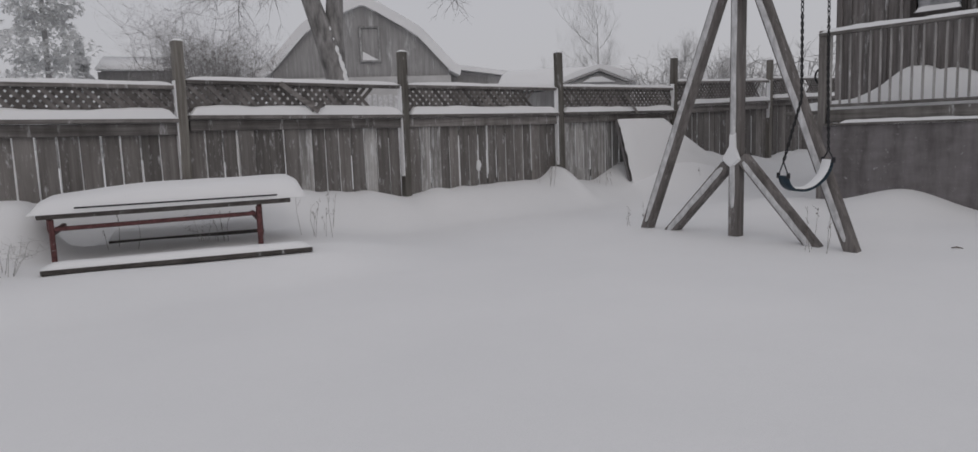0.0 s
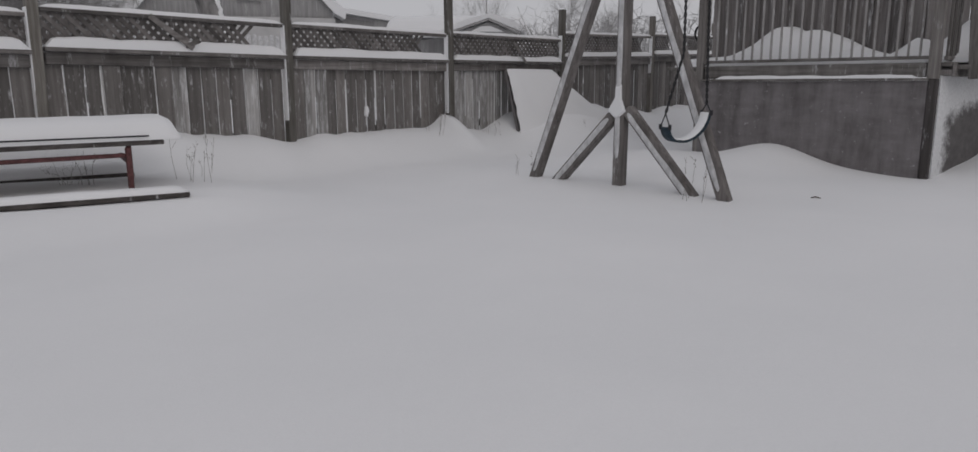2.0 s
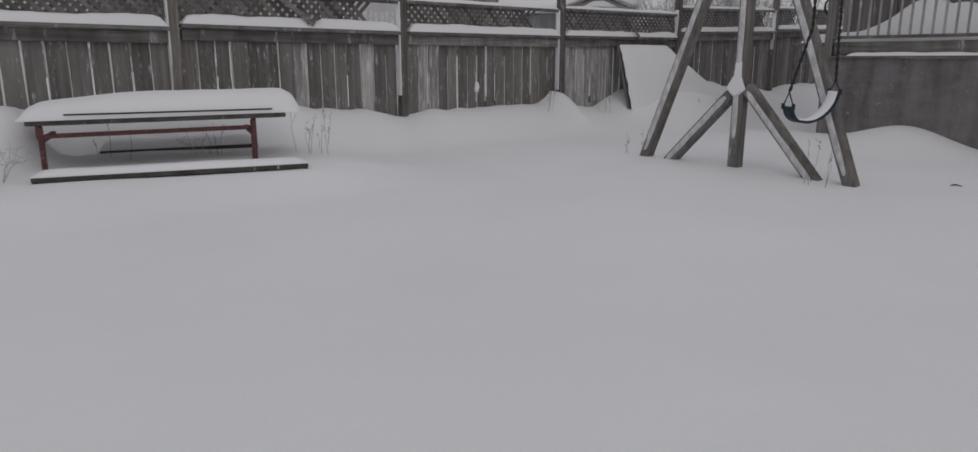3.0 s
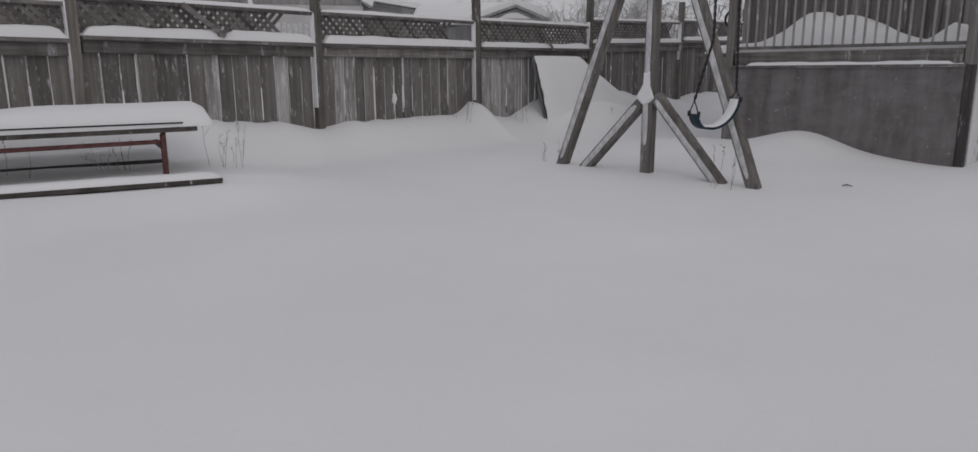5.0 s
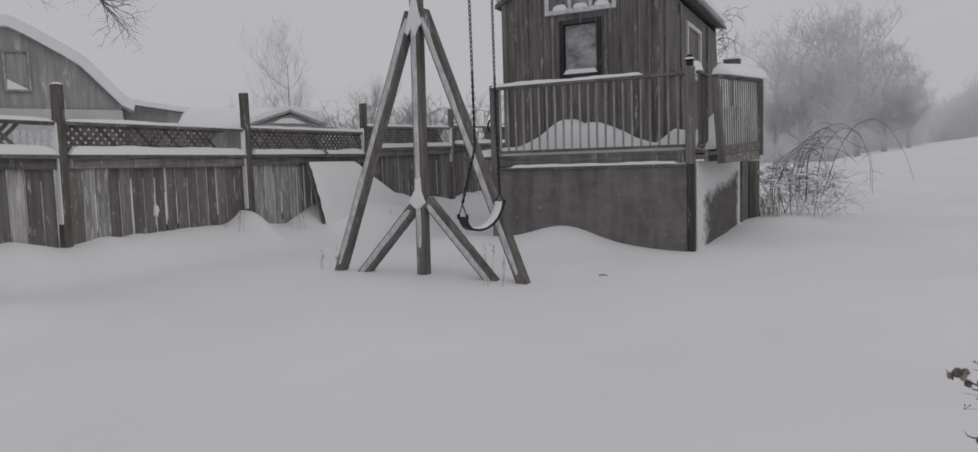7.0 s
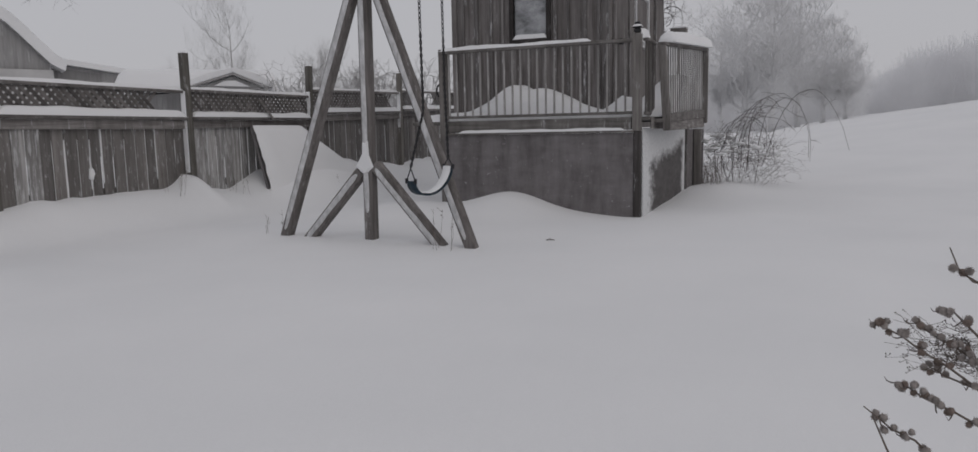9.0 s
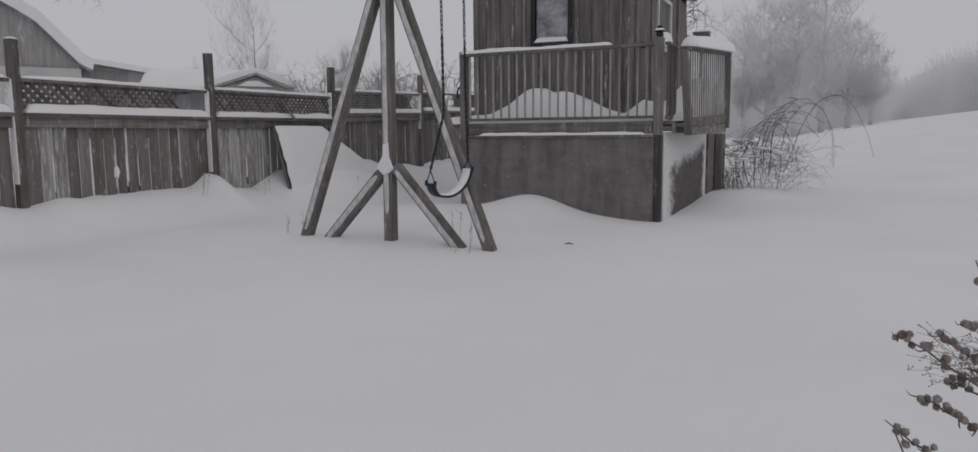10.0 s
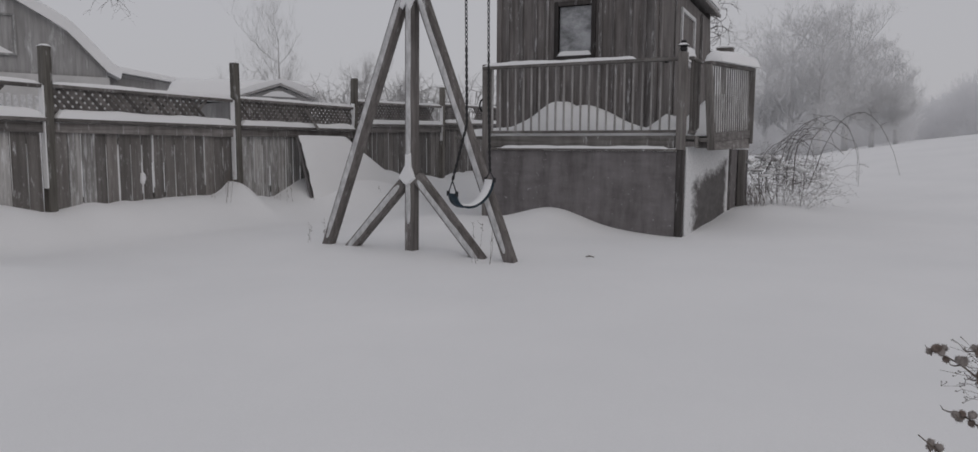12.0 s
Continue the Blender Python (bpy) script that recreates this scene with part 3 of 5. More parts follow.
while y < HYL - 0.05:
    lo = DZ
    hi = HZ + 0.3
    w = 0.035 + 0.012 * math.sin(i * 2.3)
    spans = [(lo, hi)]
    if WIN[0] - 0.09 < y < WIN[1] + 0.09:
        spans = [(lo, WIN[2] - 0.08)]
    elif UP[0] - 0.06 < y < UP[1] + 0.06:
        spans = [(lo, UP[2] - 0.06)]
    for a, b in spans:
        part("batten", block(bmesh.new(), (HX - 0.022, y - w / 2, a), (HX - 0.001, y + w / 2, b), 0.004), BATTEN, house)
    y += 0.175 + 0.03 * math.sin(i * 1.7)
    i += 1


def window(x0, y0, y1, z0, z1, name, bars=0, face="x", trim=None):
    """A framed window in a wall that faces -x, or -y when face is y."""
    w = part(name, bmesh.new(), HOUSE, house)

    def b(a, c, d, e, out, mat, nm, lab=""):
        if face == "x":
            bm = block(bmesh.new(), (x0 - out, a, d), (x0 + 0.05, c, e), 0.005)
        else:
            bm = block(bmesh.new(), (a, x0 - out, d), (c, x0 + 0.05, e), 0.005)
        part(nm, bm, mat, w, lab)

    t = 0.055
    m = trim or HOUSE
    b(y0 - t, y0, z0 - t, z1 + t, 0.03, m, "frame_side")
    b(y1, y1 + t, z0 - t, z1 + t, 0.03, m, "frame_side")
    b(y0, y1, z1, z1 + t, 0.03, m, "frame_head")
    b(y0, y1, z0 - t, z0, 0.045, m, "frame_sill")
    b(y0, y1, z0, z1, -0.03, GLASS, "pane", "frosted glass pane")
    for i in range(bars):
        c = y0 + (y1 - y0) * (i + 1) / (bars + 1)
        b(c - 0.02, c + 0.02, z0, z1, 0.025, m, "mullion")
    return w


wd = window(HX, WIN[0], WIN[1], WIN[2], WIN[3], "window", 0, "x", WETSHADEW)
part("sill_snow", drift(bmesh.new(), (HX - 0.042, WIN[0] - 0.01, WIN[2] + 0.002), (HX + 0.03, WIN[1] + 0.01, WIN[2] + 0.002), 0.06, 14, 4, 1.0, 0.5, 0.3, "y"), SNOW, wd, "snow on the sill")
wu = window(HX, UP[0], UP[1], UP[2], UP[3], "window", 2, "x", WHITEP)
for i in range(3):
    a = UP[0] + (UP[1] - UP[0]) * i / 3
    part("sill_snow", drift(bmesh.new(), (HX - 0.03, a + 0.03, UP[2] + 0.002), (HX + 0.03, a + 0.23, UP[2] + 0.002), 0.07, 8, 4, i, 0.5, 0.4, "y"), SNOW, wu)
part("corner_board", block(bmesh.new(), (HX - 0.025, HYR - 0.025, DZ), (HX + 0.05, HYR + 0.05, HZ + 0.2), 0.005), BATTEN, house)
part("corner_board", block(bmesh.new(), (HX - 0.025, HYL - 0.05, DZ), (HX + 0.05, HYL + 0.02, HZ + 0.2), 0.005), HOUSE, house)
part("side_wall", block(bmesh.new(), (HX + 0.081, HYR, DZ - 0.1), (HB, HYR + 0.08, HZ), 0), HOUSE, house)
part("back_wall", block(bmesh.new(), (HB, HYR, DZ - 0.1), (HB + 0.08, HYL, HZ + 0.3), 0), HOUSE, house)
part("far_side_wall", block(bmesh.new(), (HX + 0.081, HYL - 0.08, DZ - 0.1), (HB, HYL, HZ), 0), HOUSE, house)
part("house_floor", block(bmesh.new(), (HX + 0.1, HYR + 0.1, DZ + 0.002), (HB, HYL - 0.1, DZ + 0.03), 0), DECKH, house)
door = part("door", block(bmesh.new(), (9.1, HYR - 0.03, DZ + 0.02), (9.8, HYR - 0.001, 2.85), 0.006), HOUSE, house, "dark plank door")
part("door_handle", block(bmesh.new(), (9.2, HYR - 0.1, 1.98), (9.3, HYR - 0.031, 2.05), 0.02), BLACK, door, "black handle capped with snow")
for x in (9.03, 9.86, 11.9):
    part("side_trim", block(bmesh.new(), (x, HYR - 0.04, DZ), (x + 0.07, HYR - 0.0005, HZ - 0.05), 0.005), BATTEN, house)
ws = window(HYR - 0.002, 10.4, 11.3, 2.15, 2.8, "window", 0, "y", WHITEP)
part("sill_snow", drift(bmesh.new(), (10.38, HYR - 0.09, 2.15), (11.32, HYR, 2.15), 0.2, 10, 4, 5.0, 0.5, 0.3), SNOW, ws)
# shallow roof that slopes down to both sides
for s, ya, yb in ((0, HYR - 0.16, 3.1), (1, HYL + 0.1, 3.1)):
    bm = bmesh.new()
    za, zb = (HZ + 0.05 if s == 0 else HZ - 0.08), HZ + 0.45
    v = [(HX - 0.06, ya, za), (HB + 0.15, ya, za), (HB + 0.15, yb, zb), (HX - 0.06, yb, zb)]
    for th, mt, nm, lab in ((0.06, BATTEN, "roof", "board roof edge"), (0.16, SNOW, "roof_snow", "thick snow on the roof")):
        off = 0.0 if nm == "roof" else 0.062
        vv = [(a, b, c + off) for a, b, c in v] + [(a, b, c + off + th) for a, b, c in v]
        f = [(3, 2, 1, 0), (4, 5, 6, 7), (0, 1, 5, 4), (1, 2, 6, 5), (2, 3, 7, 6), (3, 0, 4, 7)]
        b2 = lists_bm(vv, f)
        bmesh.ops.recalc_face_normals(b2, faces=b2.faces)
        bmesh.ops.bevel(b2, geom=list(b2.edges), offset=0.045 if nm != "roof" else 0.008, segments=3, affect="EDGES")
        part(nm, b2, mt, house, lab)

# post lantern on the deck's corner post
lamp = thing("post_lantern", "small dark lantern on the deck's corner post, snow on top", "lantern", (DX, DYR, 1.93))
part("body", block(bmesh.new(), (DX - 0.035, DYR - 0.035, 1.931), (DX + 0.035, DYR + 0.035, 1.985), 0.012), BLACK, lamp)
part("roof", block(bmesh.new(), (DX - 0.05, DYR - 0.05, 1.985), (DX + 0.05, DYR + 0.05, 2.0), 0.006), BLACK, lamp)
part("finial", block(bmesh.new(), (DX - 0.028, DYR - 0.028, 2.0), (DX + 0.028, DYR + 0.028, 2.05), 0.012), BLACK, lamp)
part("snow_cap", drift(bmesh.new(), (DX - 0.05, DYR - 0.05, 2.001), (DX + 0.05, DYR + 0.05, 2.001), 0.022, 6, 6, 2.0), SNOW, lamp, "crust of snow")

# ---- swing frame ----
SX = 5.4
swing_frame = thing("swing_stand", "tall weathered timber swing stand plastered with snow", "swing stand", (SX, 3.38, 0))
T = 0.093


def timber(p, q, w=T, name="leg", streak=(0.0, 1.0), side=0.12):
    ob = part(name, bar(bmesh.new(), p, q, w, w, (1, 0, 0), 0.008), SWINGW, swing_frame)
    p, q = Vector(p), Vector(q)
    d = (q - p).normalized()
    n = Vector((-1, 0, 0))
    across = d.cross(n).normalized()
    v, f = [], []
    k = 26
    for i in range(k + 1):
        t = streak[0] + (streak[1] - streak[0]) * i / k
        c = p.lerp(q, t) + n * (w / 2)
        end = min(1.0, min(i, k - i) / 2.0)
        wob = 0.007 * noise.noise(Vector((t * 9, p.y * 3, p.z)))
        for a, h in ((-0.37, 0), (-0.34, 0.006), (-0.2, 0.010), (-0.05, 0.009), (0.1 + wob * 9, 0.005), (0.16 + wob * 9, 0)):
            v.append(c + across * (a * w * (0.55 + 0.45 * end)) + n * (h * end - 0.001))
    for i in range(k):
        for j in range(5):
            a = i * 6 + j
            f.append((a, a + 1, a + 7, a + 6))
    b = lists_bm(v, f)
    bmesh.ops.recalc_face_normals(b, faces=b.faces)
    part("snow_streak", b, FILM, ob, "wind-packed snow on the windward face", True)
    return ob


timber((SX, 3.375, -0.35), (SX, 3.35, 2.68), 0.094, "centre_post", (0.19, 0.86))
timber((SX, 4.36, -0.2), (SX, 3.405, 2.27), T, "leg", (0.1, 0.985))
timber((SX, 2.345, -0.22), (SX, 3.295, 2.27), T, "leg", (0.1, 0.985))
timber((SX, 4.2, -0.2), (SX, 3.44, 0.60), T, "brace", (0.22, 0.97))
timber((SX, 2.52, -0.23), (SX, 3.31, 0.66), T, "brace", (0.2, 0.97))
part("crossarm", block(bmesh.new(), (SX - 0.06, 2.55, 2.60), (SX + 0.06, 3.7, 2.70), 0.008), SWINGW, swing_frame)
part("hanger_beam", block(bmesh.new(), (4.75, 2.59, 2.49), (5.8, 2.69, 2.598), 0.008), SWINGW, swing_frame)
for nm, ring in (("joint_snow", [(3.345, 0.86), (3.40, 0.86), (3.405, 0.76), (3.475, 0.645), (3.43, 0.60), (3.39, 0.575), (3.35, 0.60), (3.30, 0.64), (3.34, 0.74)]),
                 ("apex_snow", [(3.325, 2.38), (3.375, 2.38), (3.40, 2.28), (3.455, 2.10), (3.42, 2.07), (3.385, 2.12), (3.35, 2.05), (3.31, 2.13), (3.275, 2.16), (3.305, 2.26)])):
    n = len(ring)
    cy, cz = sum(y for y, z in ring) / n, sum(z for y, z in ring) / n
    v = [(SX - 0.047, y, z) for y, z in ring] + [(SX - 0.062, cy + (y - cy) * 0.8, cz + (z - cz) * 0.85) for y, z in ring]
    f = [tuple(range(n, 2 * n))] + [(i, (i + 1) % n, (i + 1) % n + n, i + n) for i in range(n)]
    b = lists_bm(v, f)
    bmesh.ops.recalc_face_normals(b, faces=b.faces)
    part(nm, b, CRUST, swing_frame, "clot of packed snow at the joint")

swing = thing("swing", "teal belt swing on dark chains, snow lying in its seat", "swing", (5.3, 2.74, 2.49))


def chain(pts):
    """Interlocked oval links along a line."""
    v, f = [], []
    P = [Vector(p) for p in pts]
    k = 0
    for a, b in zip(P, P[1:]):
        n = max(1, round((b - a).length / 0.034))
        d = (b - a).normalized()
        s = d.cross(Vector((0.3, 1, 0.1))).normalized()
        u = d.cross(s)
        for i in range(n):
            c = a.lerp(b, (i + 0.5) / n)
            x = s if k % 2 else u
            k += 1
            loop = []
            for j in range(8):
                t = 2 * math.pi * j / 8
                loop.append(c + d * math.cos(t) * 0.023 + x * math.sin(t) * 0.0115)
            base = len(v)
            y = d.cross(x)
            for j in range(8):
                r = (loop[j] - c).normalized()
                for m in range(3):
                    t = 2 * math.pi * m / 3
                    v.append(loop[j] + (r * math.cos(t) + y * math.sin(t)) * 0.0046)
            for j in range(8):
                for m in range(3):
                    f.append((base + j * 3 + m, base + (j + 1) % 8 * 3 + m, base + (j + 1) % 8 * 3 + (m + 1) % 3, base + j * 3 + (m + 1) % 3))
    return lists_bm(v, f)


def sleeve(pts):
    """Two dark strands twisted round each other along a line."""
    v, f = [], []
    P = [Vector(p) for p in pts]
    run = []
    for a, b in zip(P, P[1:]):
        n = max(2, round((b - a).length / 0.014))
        run += [a.lerp(b, i / n) for i in range(n)]
    run.append(P[-1])
    for phase in (0.0, math.pi):
        line = [p + Vector((math.cos(i * 0.9 + phase), math.sin(i * 0.9 + phase), 0)) * 0.0065 for i, p in enumerate(run)]
        tube(v, f, line, [0.006] * len(line), 5)
    return lists_bm(v, f)


SL, SR = Vector((4.95, 2.72, 0.55)), Vector((5.27, 2.55, 0.65))
SC = (SR - SL).normalized()
SW = Vector((0.47, 0.88, 0.0)).normalized()
part("chain", chain([(4.98, 2.625, 2.489), (4.98, 2.616, 1.68)]), CHAIN, swing)
part("chain_sleeve", sleeve([(4.98, 2.616, 1.68), (4.98, 2.61, 1.09), SL + Vector((0, 0, 0.1))]), BLACK, swing, "dark twisted sleeve over the chain", True)
part("chain", chain([(5.44, 2.655, 2.489), (5.352, 2.608, 1.68)]), CHAIN, swing)
part("chain_sleeve", sleeve([(5.352, 2.608, 1.68), (5.31, 2.585, 1.3), SR + Vector((0.0, 0, 0.07))]), BLACK, swing, "dark twisted sleeve over the chain", True)
for top, end in ((SL + Vector((0, 0, 0.1)), SL), (SR + Vector((0, 0, 0.07)), SR)):
    for u in (-1, 1):
        part("hanger", tube_bm([top, end + SW * 0.06 * u], [0.005, 0.005], 6), CHAIN, swing, "steel hanger triangle")
        part("hook", tube_bm([end + SW * 0.06 * u + Vector((0, 0, 0.02)), end + SW * 0.06 * u - Vector((0, 0, 0.02))], [0.013, 0.013], 8), CHAIN, swing, "steel hook")
# belt: a curved strip that sags between the chains
NB, v, f, sv = 18, [], [], []
for i in range(NB + 1):
    a = i / NB
    s = 0.5 - 0.5 * math.cos(math.pi * a)
    c = SL.lerp(SR, 0.35 * a + 0.65 * s)
    c.z -= 0.155 * math.sin(math.pi * a) ** 0.75
    sv.append(c)
for i in range(NB + 1):
    t = (sv[min(i + 1, NB)] - sv[max(i - 1, 0)]).normalized()
    nrm = t.cross(SW).normalized()
    nrm = nrm if nrm.z > 0 or abs(nrm.z) < 0.3 else -nrm
    for u in (-1, 1):
        for dz in (0.005, -0.005):
            v.append(sv[i] + SW * 0.06 * u + nrm * dz)
for i in range(NB):
    a = i * 4
    f += [(a, a + 4, a + 6, a + 2), (a + 1, a + 3, a + 7, a + 5), (a, a + 1, a + 5, a + 4), (a + 2, a + 6, a + 7, a + 3)]
f += [(0, 2, 3, 1), (NB * 4, NB * 4 + 1, NB * 4 + 3, NB * 4 + 2)]
b = lists_bm(v, f)
bmesh.ops.recalc_face_normals(b, faces=b.faces)
seat = part("seat", b, RUBBER, swing, "bent teal rubber belt seat", True)
v, f = [], []
for i in range(3, NB + 1):
    t = (sv[min(i + 1, NB)] - sv[max(i - 1, 0)]).normalized()
    up = SW.cross(t).normalized()
    up = up if up.dot(Vector((-SC.x, -SC.y, 1))) > 0 else -up
    a = i / NB
    th = 0.03 * min(1, (i - 3) / 3) * (0.8 + 0.2 * math.sin(a * 9))
    for j in range(7):
        u = -0.9 + 1.8 * j / 6
        v.append(sv[i] + SW * 0.058 * u + up * (0.0055 + th * (1 - u * u) ** 0.6))
for i in range(NB - 3):
    for j in range(6):
        a = i * 7 + j
        f.append((a, a + 1, a + 8, a + 7))
part("seat_snow", lists_bm(v, f), SNOW, seat, "snow lying in the belt", True)

# ---- picnic table ----
def table_frame(p):
    """From the table's own axes (along, behind, up) to the yard: turned about the near corner of its bench."""
    a = radians(-17.0)
    c, s = math.cos(a), math.sin(a)
    x, y = p[0] * 0.98, p[1] * 0.98
    return Vector((0.69 + c * x - s * y, 5.38 + s * x + c * y, p[2] - 0.008))


table = thing("picnic_table", "snow-covered picnic table with red steel legs and plank benches", "picnic table", tuple(table_frame((0.85, 0.5, 0.15))))
L = 1.72


def tpart(name, p, q, w, h, mat, label="", side=(0, 0, 1), parent=None, bevel=0.006):
    return part(name, bar(bmesh.new(), table_frame(p), table_frame(q), w, h, side, bevel), mat, parent or table, label)


def tsnow(name, lo, hi, thick, parent, seed, rows=30, cols=10, edge=0.5, label="", rough=0.15, taper=0.0):
    bm = drift(bmesh.new(), lo, hi, thick, rows, cols, seed, edge, rough, "x", taper)
    for v in bm.verts:
        v.co = table_frame(v.co)
    return part(name, bm, SNOW, parent, label, True)


b1 = tpart("bench_plank", (0, 0.09, 0.148), (L + 0.02, 0.09, 0.148), 0.18, 0.036, TABLEW)
tsnow("bench_snow", (0.0, 0.0, 0.167), (L + 0.02, 0.178, 0.167), 0.036, b1, 4.0, label="pillow of snow on the bench")
b2 = tpart("bench_plank", (0.3, 1.32, 0.165), (L - 0.2, 1.32, 0.172), 0.2, 0.036, TABLEW)
tsnow("bench_snow", (0.3, 1.23, 0.186), (L - 0.2, 1.415, 0.193), 0.08, b2, 9.0)
TF, TB, TZ = 0.42, 1.12, 0.47
for i in range(5):
    y = TF + 0.07 + i * 0.143
    tpart("top_plank", (-0.06, y, TZ), (L - 0.06, y, TZ + 0.012), 0.135, 0.036, TABLEW)
tsnow("table_snow", (-0.11, TF - 0.03, TZ + 0.02), (L + 0.07, TB + 0.08, TZ + 0.036), 0.16, table, 12.0, 36, 14, 0.42, "deep rounded cushion of snow on the tabletop", 0.03, 0.42)
tpart("tray_edge", (0.18, TF - 0.04, TZ + 0.055), (L - 0.16, TF - 0.04, TZ + 0.06), 0.012, 0.012, BLACK, "dark edge of a sheet under the snow")
for x in (0.02, L - 0.3):
    for y in (TF + 0.05, TB - 0.06):
        sh = 0.0 if y < 0.7 else (-0.1 if x < 0.5 else 0.06)
        tpart("leg", (x + sh, y, -0.1), (x + sh, y, TZ - 0.02), 0.034, 0.034, RED, "red painted steel leg", (0, 1, 0))
    tpart("end_rail", (x, TF + 0.05, TZ - 0.12), (x, TB - 0.06, TZ - 0.12), 0.035, 0.035, RED)
    tpart("bench_arm", (x, 0.03, 0.125), (x, 1.5, 0.13), 0.035, 0.035, RED)
tpart("side_rail", (0.04, TF + 0.05, TZ - 0.09), (L - 0.32, TF + 0.05, TZ - 0.075), 0.03, 0.03, RED, "red painted steel rail")

# ---- sheet leaning on the fence, plastered with snow ----
sheet = thing("leaning_sheet", "snow-plastered sheet leaning against the board fence", "sheet", (8.5, 6.4, 0.2))
v = [(7.79, 6.66, 1.05), (8.75, 6.66, 1.06), (9.2, 6.24, 0.1), (7.61, 6.25, 0.1)]
b = lists_bm(v + [(x, y + 0.03, z - 0.01) for x, y, z in v], [(3, 2, 1, 0), (4, 5, 6, 7), (0, 1, 5, 4), (1, 2, 6, 5), (2, 3, 7, 6), (3, 0, 4, 7)])
bmesh.ops.recalc_face_normals(b, faces=b.faces)
part("panel", b, SKIRT, sheet)
gv2, gf2 = [], []
for j in range(23):
    t = j / 22
    xl = 7.8 - 0.18 * t + 0.022 * noise.noise(Vector((0, t * 9, 0)))
    xr = 9.1 + 1.6 * t ** 1.8
    for i in range(23):
        a = i / 22
        x = xl + (xr - xl) * a
        y = 6.655 - 0.42 * t - 0.10 * a * t
        z = 1.06 - 0.92 * t + 0.06 * math.sin(math.pi * t)
        p = Vector((x, y, z))
        e = min(1.0, min(i, j * 0.7 + 0.4) / 2)
        off = 0.045 * e + 0.018 * noise.noise(p * 3) * e + 0.008 * noise.noise(p * 11) * e
        if a > 0.75:
            off -= 0.25 * ((a - 0.75) / 0.25) ** 2
        gv2.append(p + Vector((0, -0.8, 0.5)) * off + Vector((0, -0.004, 0.004)))
for j in range(22):
    for i in range(22):
        a = j * 23 + i
        gf2.append((a, a + 23, a + 24, a + 1))
part("snow_layer", lists_bm(gv2, gf2), SNOW, sheet, "packed snow", True)
# ---- far buildings ----
def away(ux, uy, d):
    s = math.hypot(ux, uy)
    return Vector((ux / s * d, uy / s * d, 0))


def local_frame(c):
    """Local x to the right and y away from the yard's middle, at c."""
    y = Vector((c.x, c.y, 0)).normalized()
    x = Vector((y.y, -y.x, 0))
    return lambda p: Vector((c.x, c.y, 0)) + x * p[0] + y * p[1] + Vector((0, 0, p[2]))


def prism(profile, y0, y1, F):
    """A profile of (x, z) pulled from y0 to y1."""
    n = len(profile)
    v = [F((x, y0, z)) for x, z in profile] + [F((x, y1, z)) for x, z in profile]
    f = [tuple(range(n)), tuple(range(2 * n - 1, n - 1, -1))] + [(i, i + n, (i + 1) % n + n, (i + 1) % n) for i in range(n)]
    b = lists_bm(v, f)
    bmesh.ops.recalc_face_normals(b, faces=b.faces)
    return b


c = away(0.5022, 0.8647, 33)
F = local_frame(c)
barn = thing("barn", "weathered grey gambrel barn with snow on its roof", "barn", tuple(c))
gam = [(-3.75, 0), (-3.75, 3.95), (-2.15, 5.72), (0.2, 6.8), (2.5, 5.45), (3.9, 3.9), (3.9, 0)]
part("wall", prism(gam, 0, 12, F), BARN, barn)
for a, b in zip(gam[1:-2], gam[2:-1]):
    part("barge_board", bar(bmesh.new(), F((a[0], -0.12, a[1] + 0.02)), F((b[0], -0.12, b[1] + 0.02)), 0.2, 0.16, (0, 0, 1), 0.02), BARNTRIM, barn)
# one rounded snow coat over both slopes, kicked out at the eaves
line = [Vector(p) for p in ((-4.9, 3.4), (-3.75, 4.0), (-2.15, 5.76), (0.2, 6.85), (2.5, 5.5), (3.9, 3.95), (4.35, 3.72))]
for cut in (0.07, 0.2):
    line = [line[0]] + [p.lerp(q, t) for p, q in zip(line[:-1], line[1:]) for t in (cut, 1 - cut)] + [line[-1]]
coat = []
for k, p in enumerate(line):
    d = line[min(k + 1, len(line) - 1)] - line[max(k - 1, 0)]
    d.normalize()
    thick = 0.1 + 0.2 * min(1.0, 0.3 * min(k, len(line) - 1 - k))
    coat.append(p + Vector((-d.y, d.x)) * thick)
part("roof_snow", prism([(p.x, p.y - 0.12) for p in line] + [(p.x, p.y) for p in reversed(coat)], -0.3, 12.3, F), SNOW, barn, "snow on the roof slopes")
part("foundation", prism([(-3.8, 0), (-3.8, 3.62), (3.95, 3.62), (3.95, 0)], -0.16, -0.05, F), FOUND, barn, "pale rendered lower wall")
# boards told apart by joints, and the loft window
for i in range(26):
    x = -3.68 + i * 0.3
    u = abs(x - 0.2)
    zt = 6.8 - (u * 0.55 if u < 2.3 else 1.27 + (u - 2.3) * 1.1) - 0.3
    part("batten", block(bmesh.new(), (0, 0, 0), (0.05, 0.03, zt), 0), BARN, barn).matrix_local = Matrix.Translation(F((x, -0.035, 0)) - c) @ Matrix.Rotation(math.atan2(-c.x, c.y), 4, "Z")
lw = part("loft_window", bar(bmesh.new(), F((0.45, -0.02, 4.35)), F((0.45, -0.02, 5.7)), 0.72, 0.04, (F((0, 1, 0)) - F((0, 0, 0))), 0.0), BARN, barn)
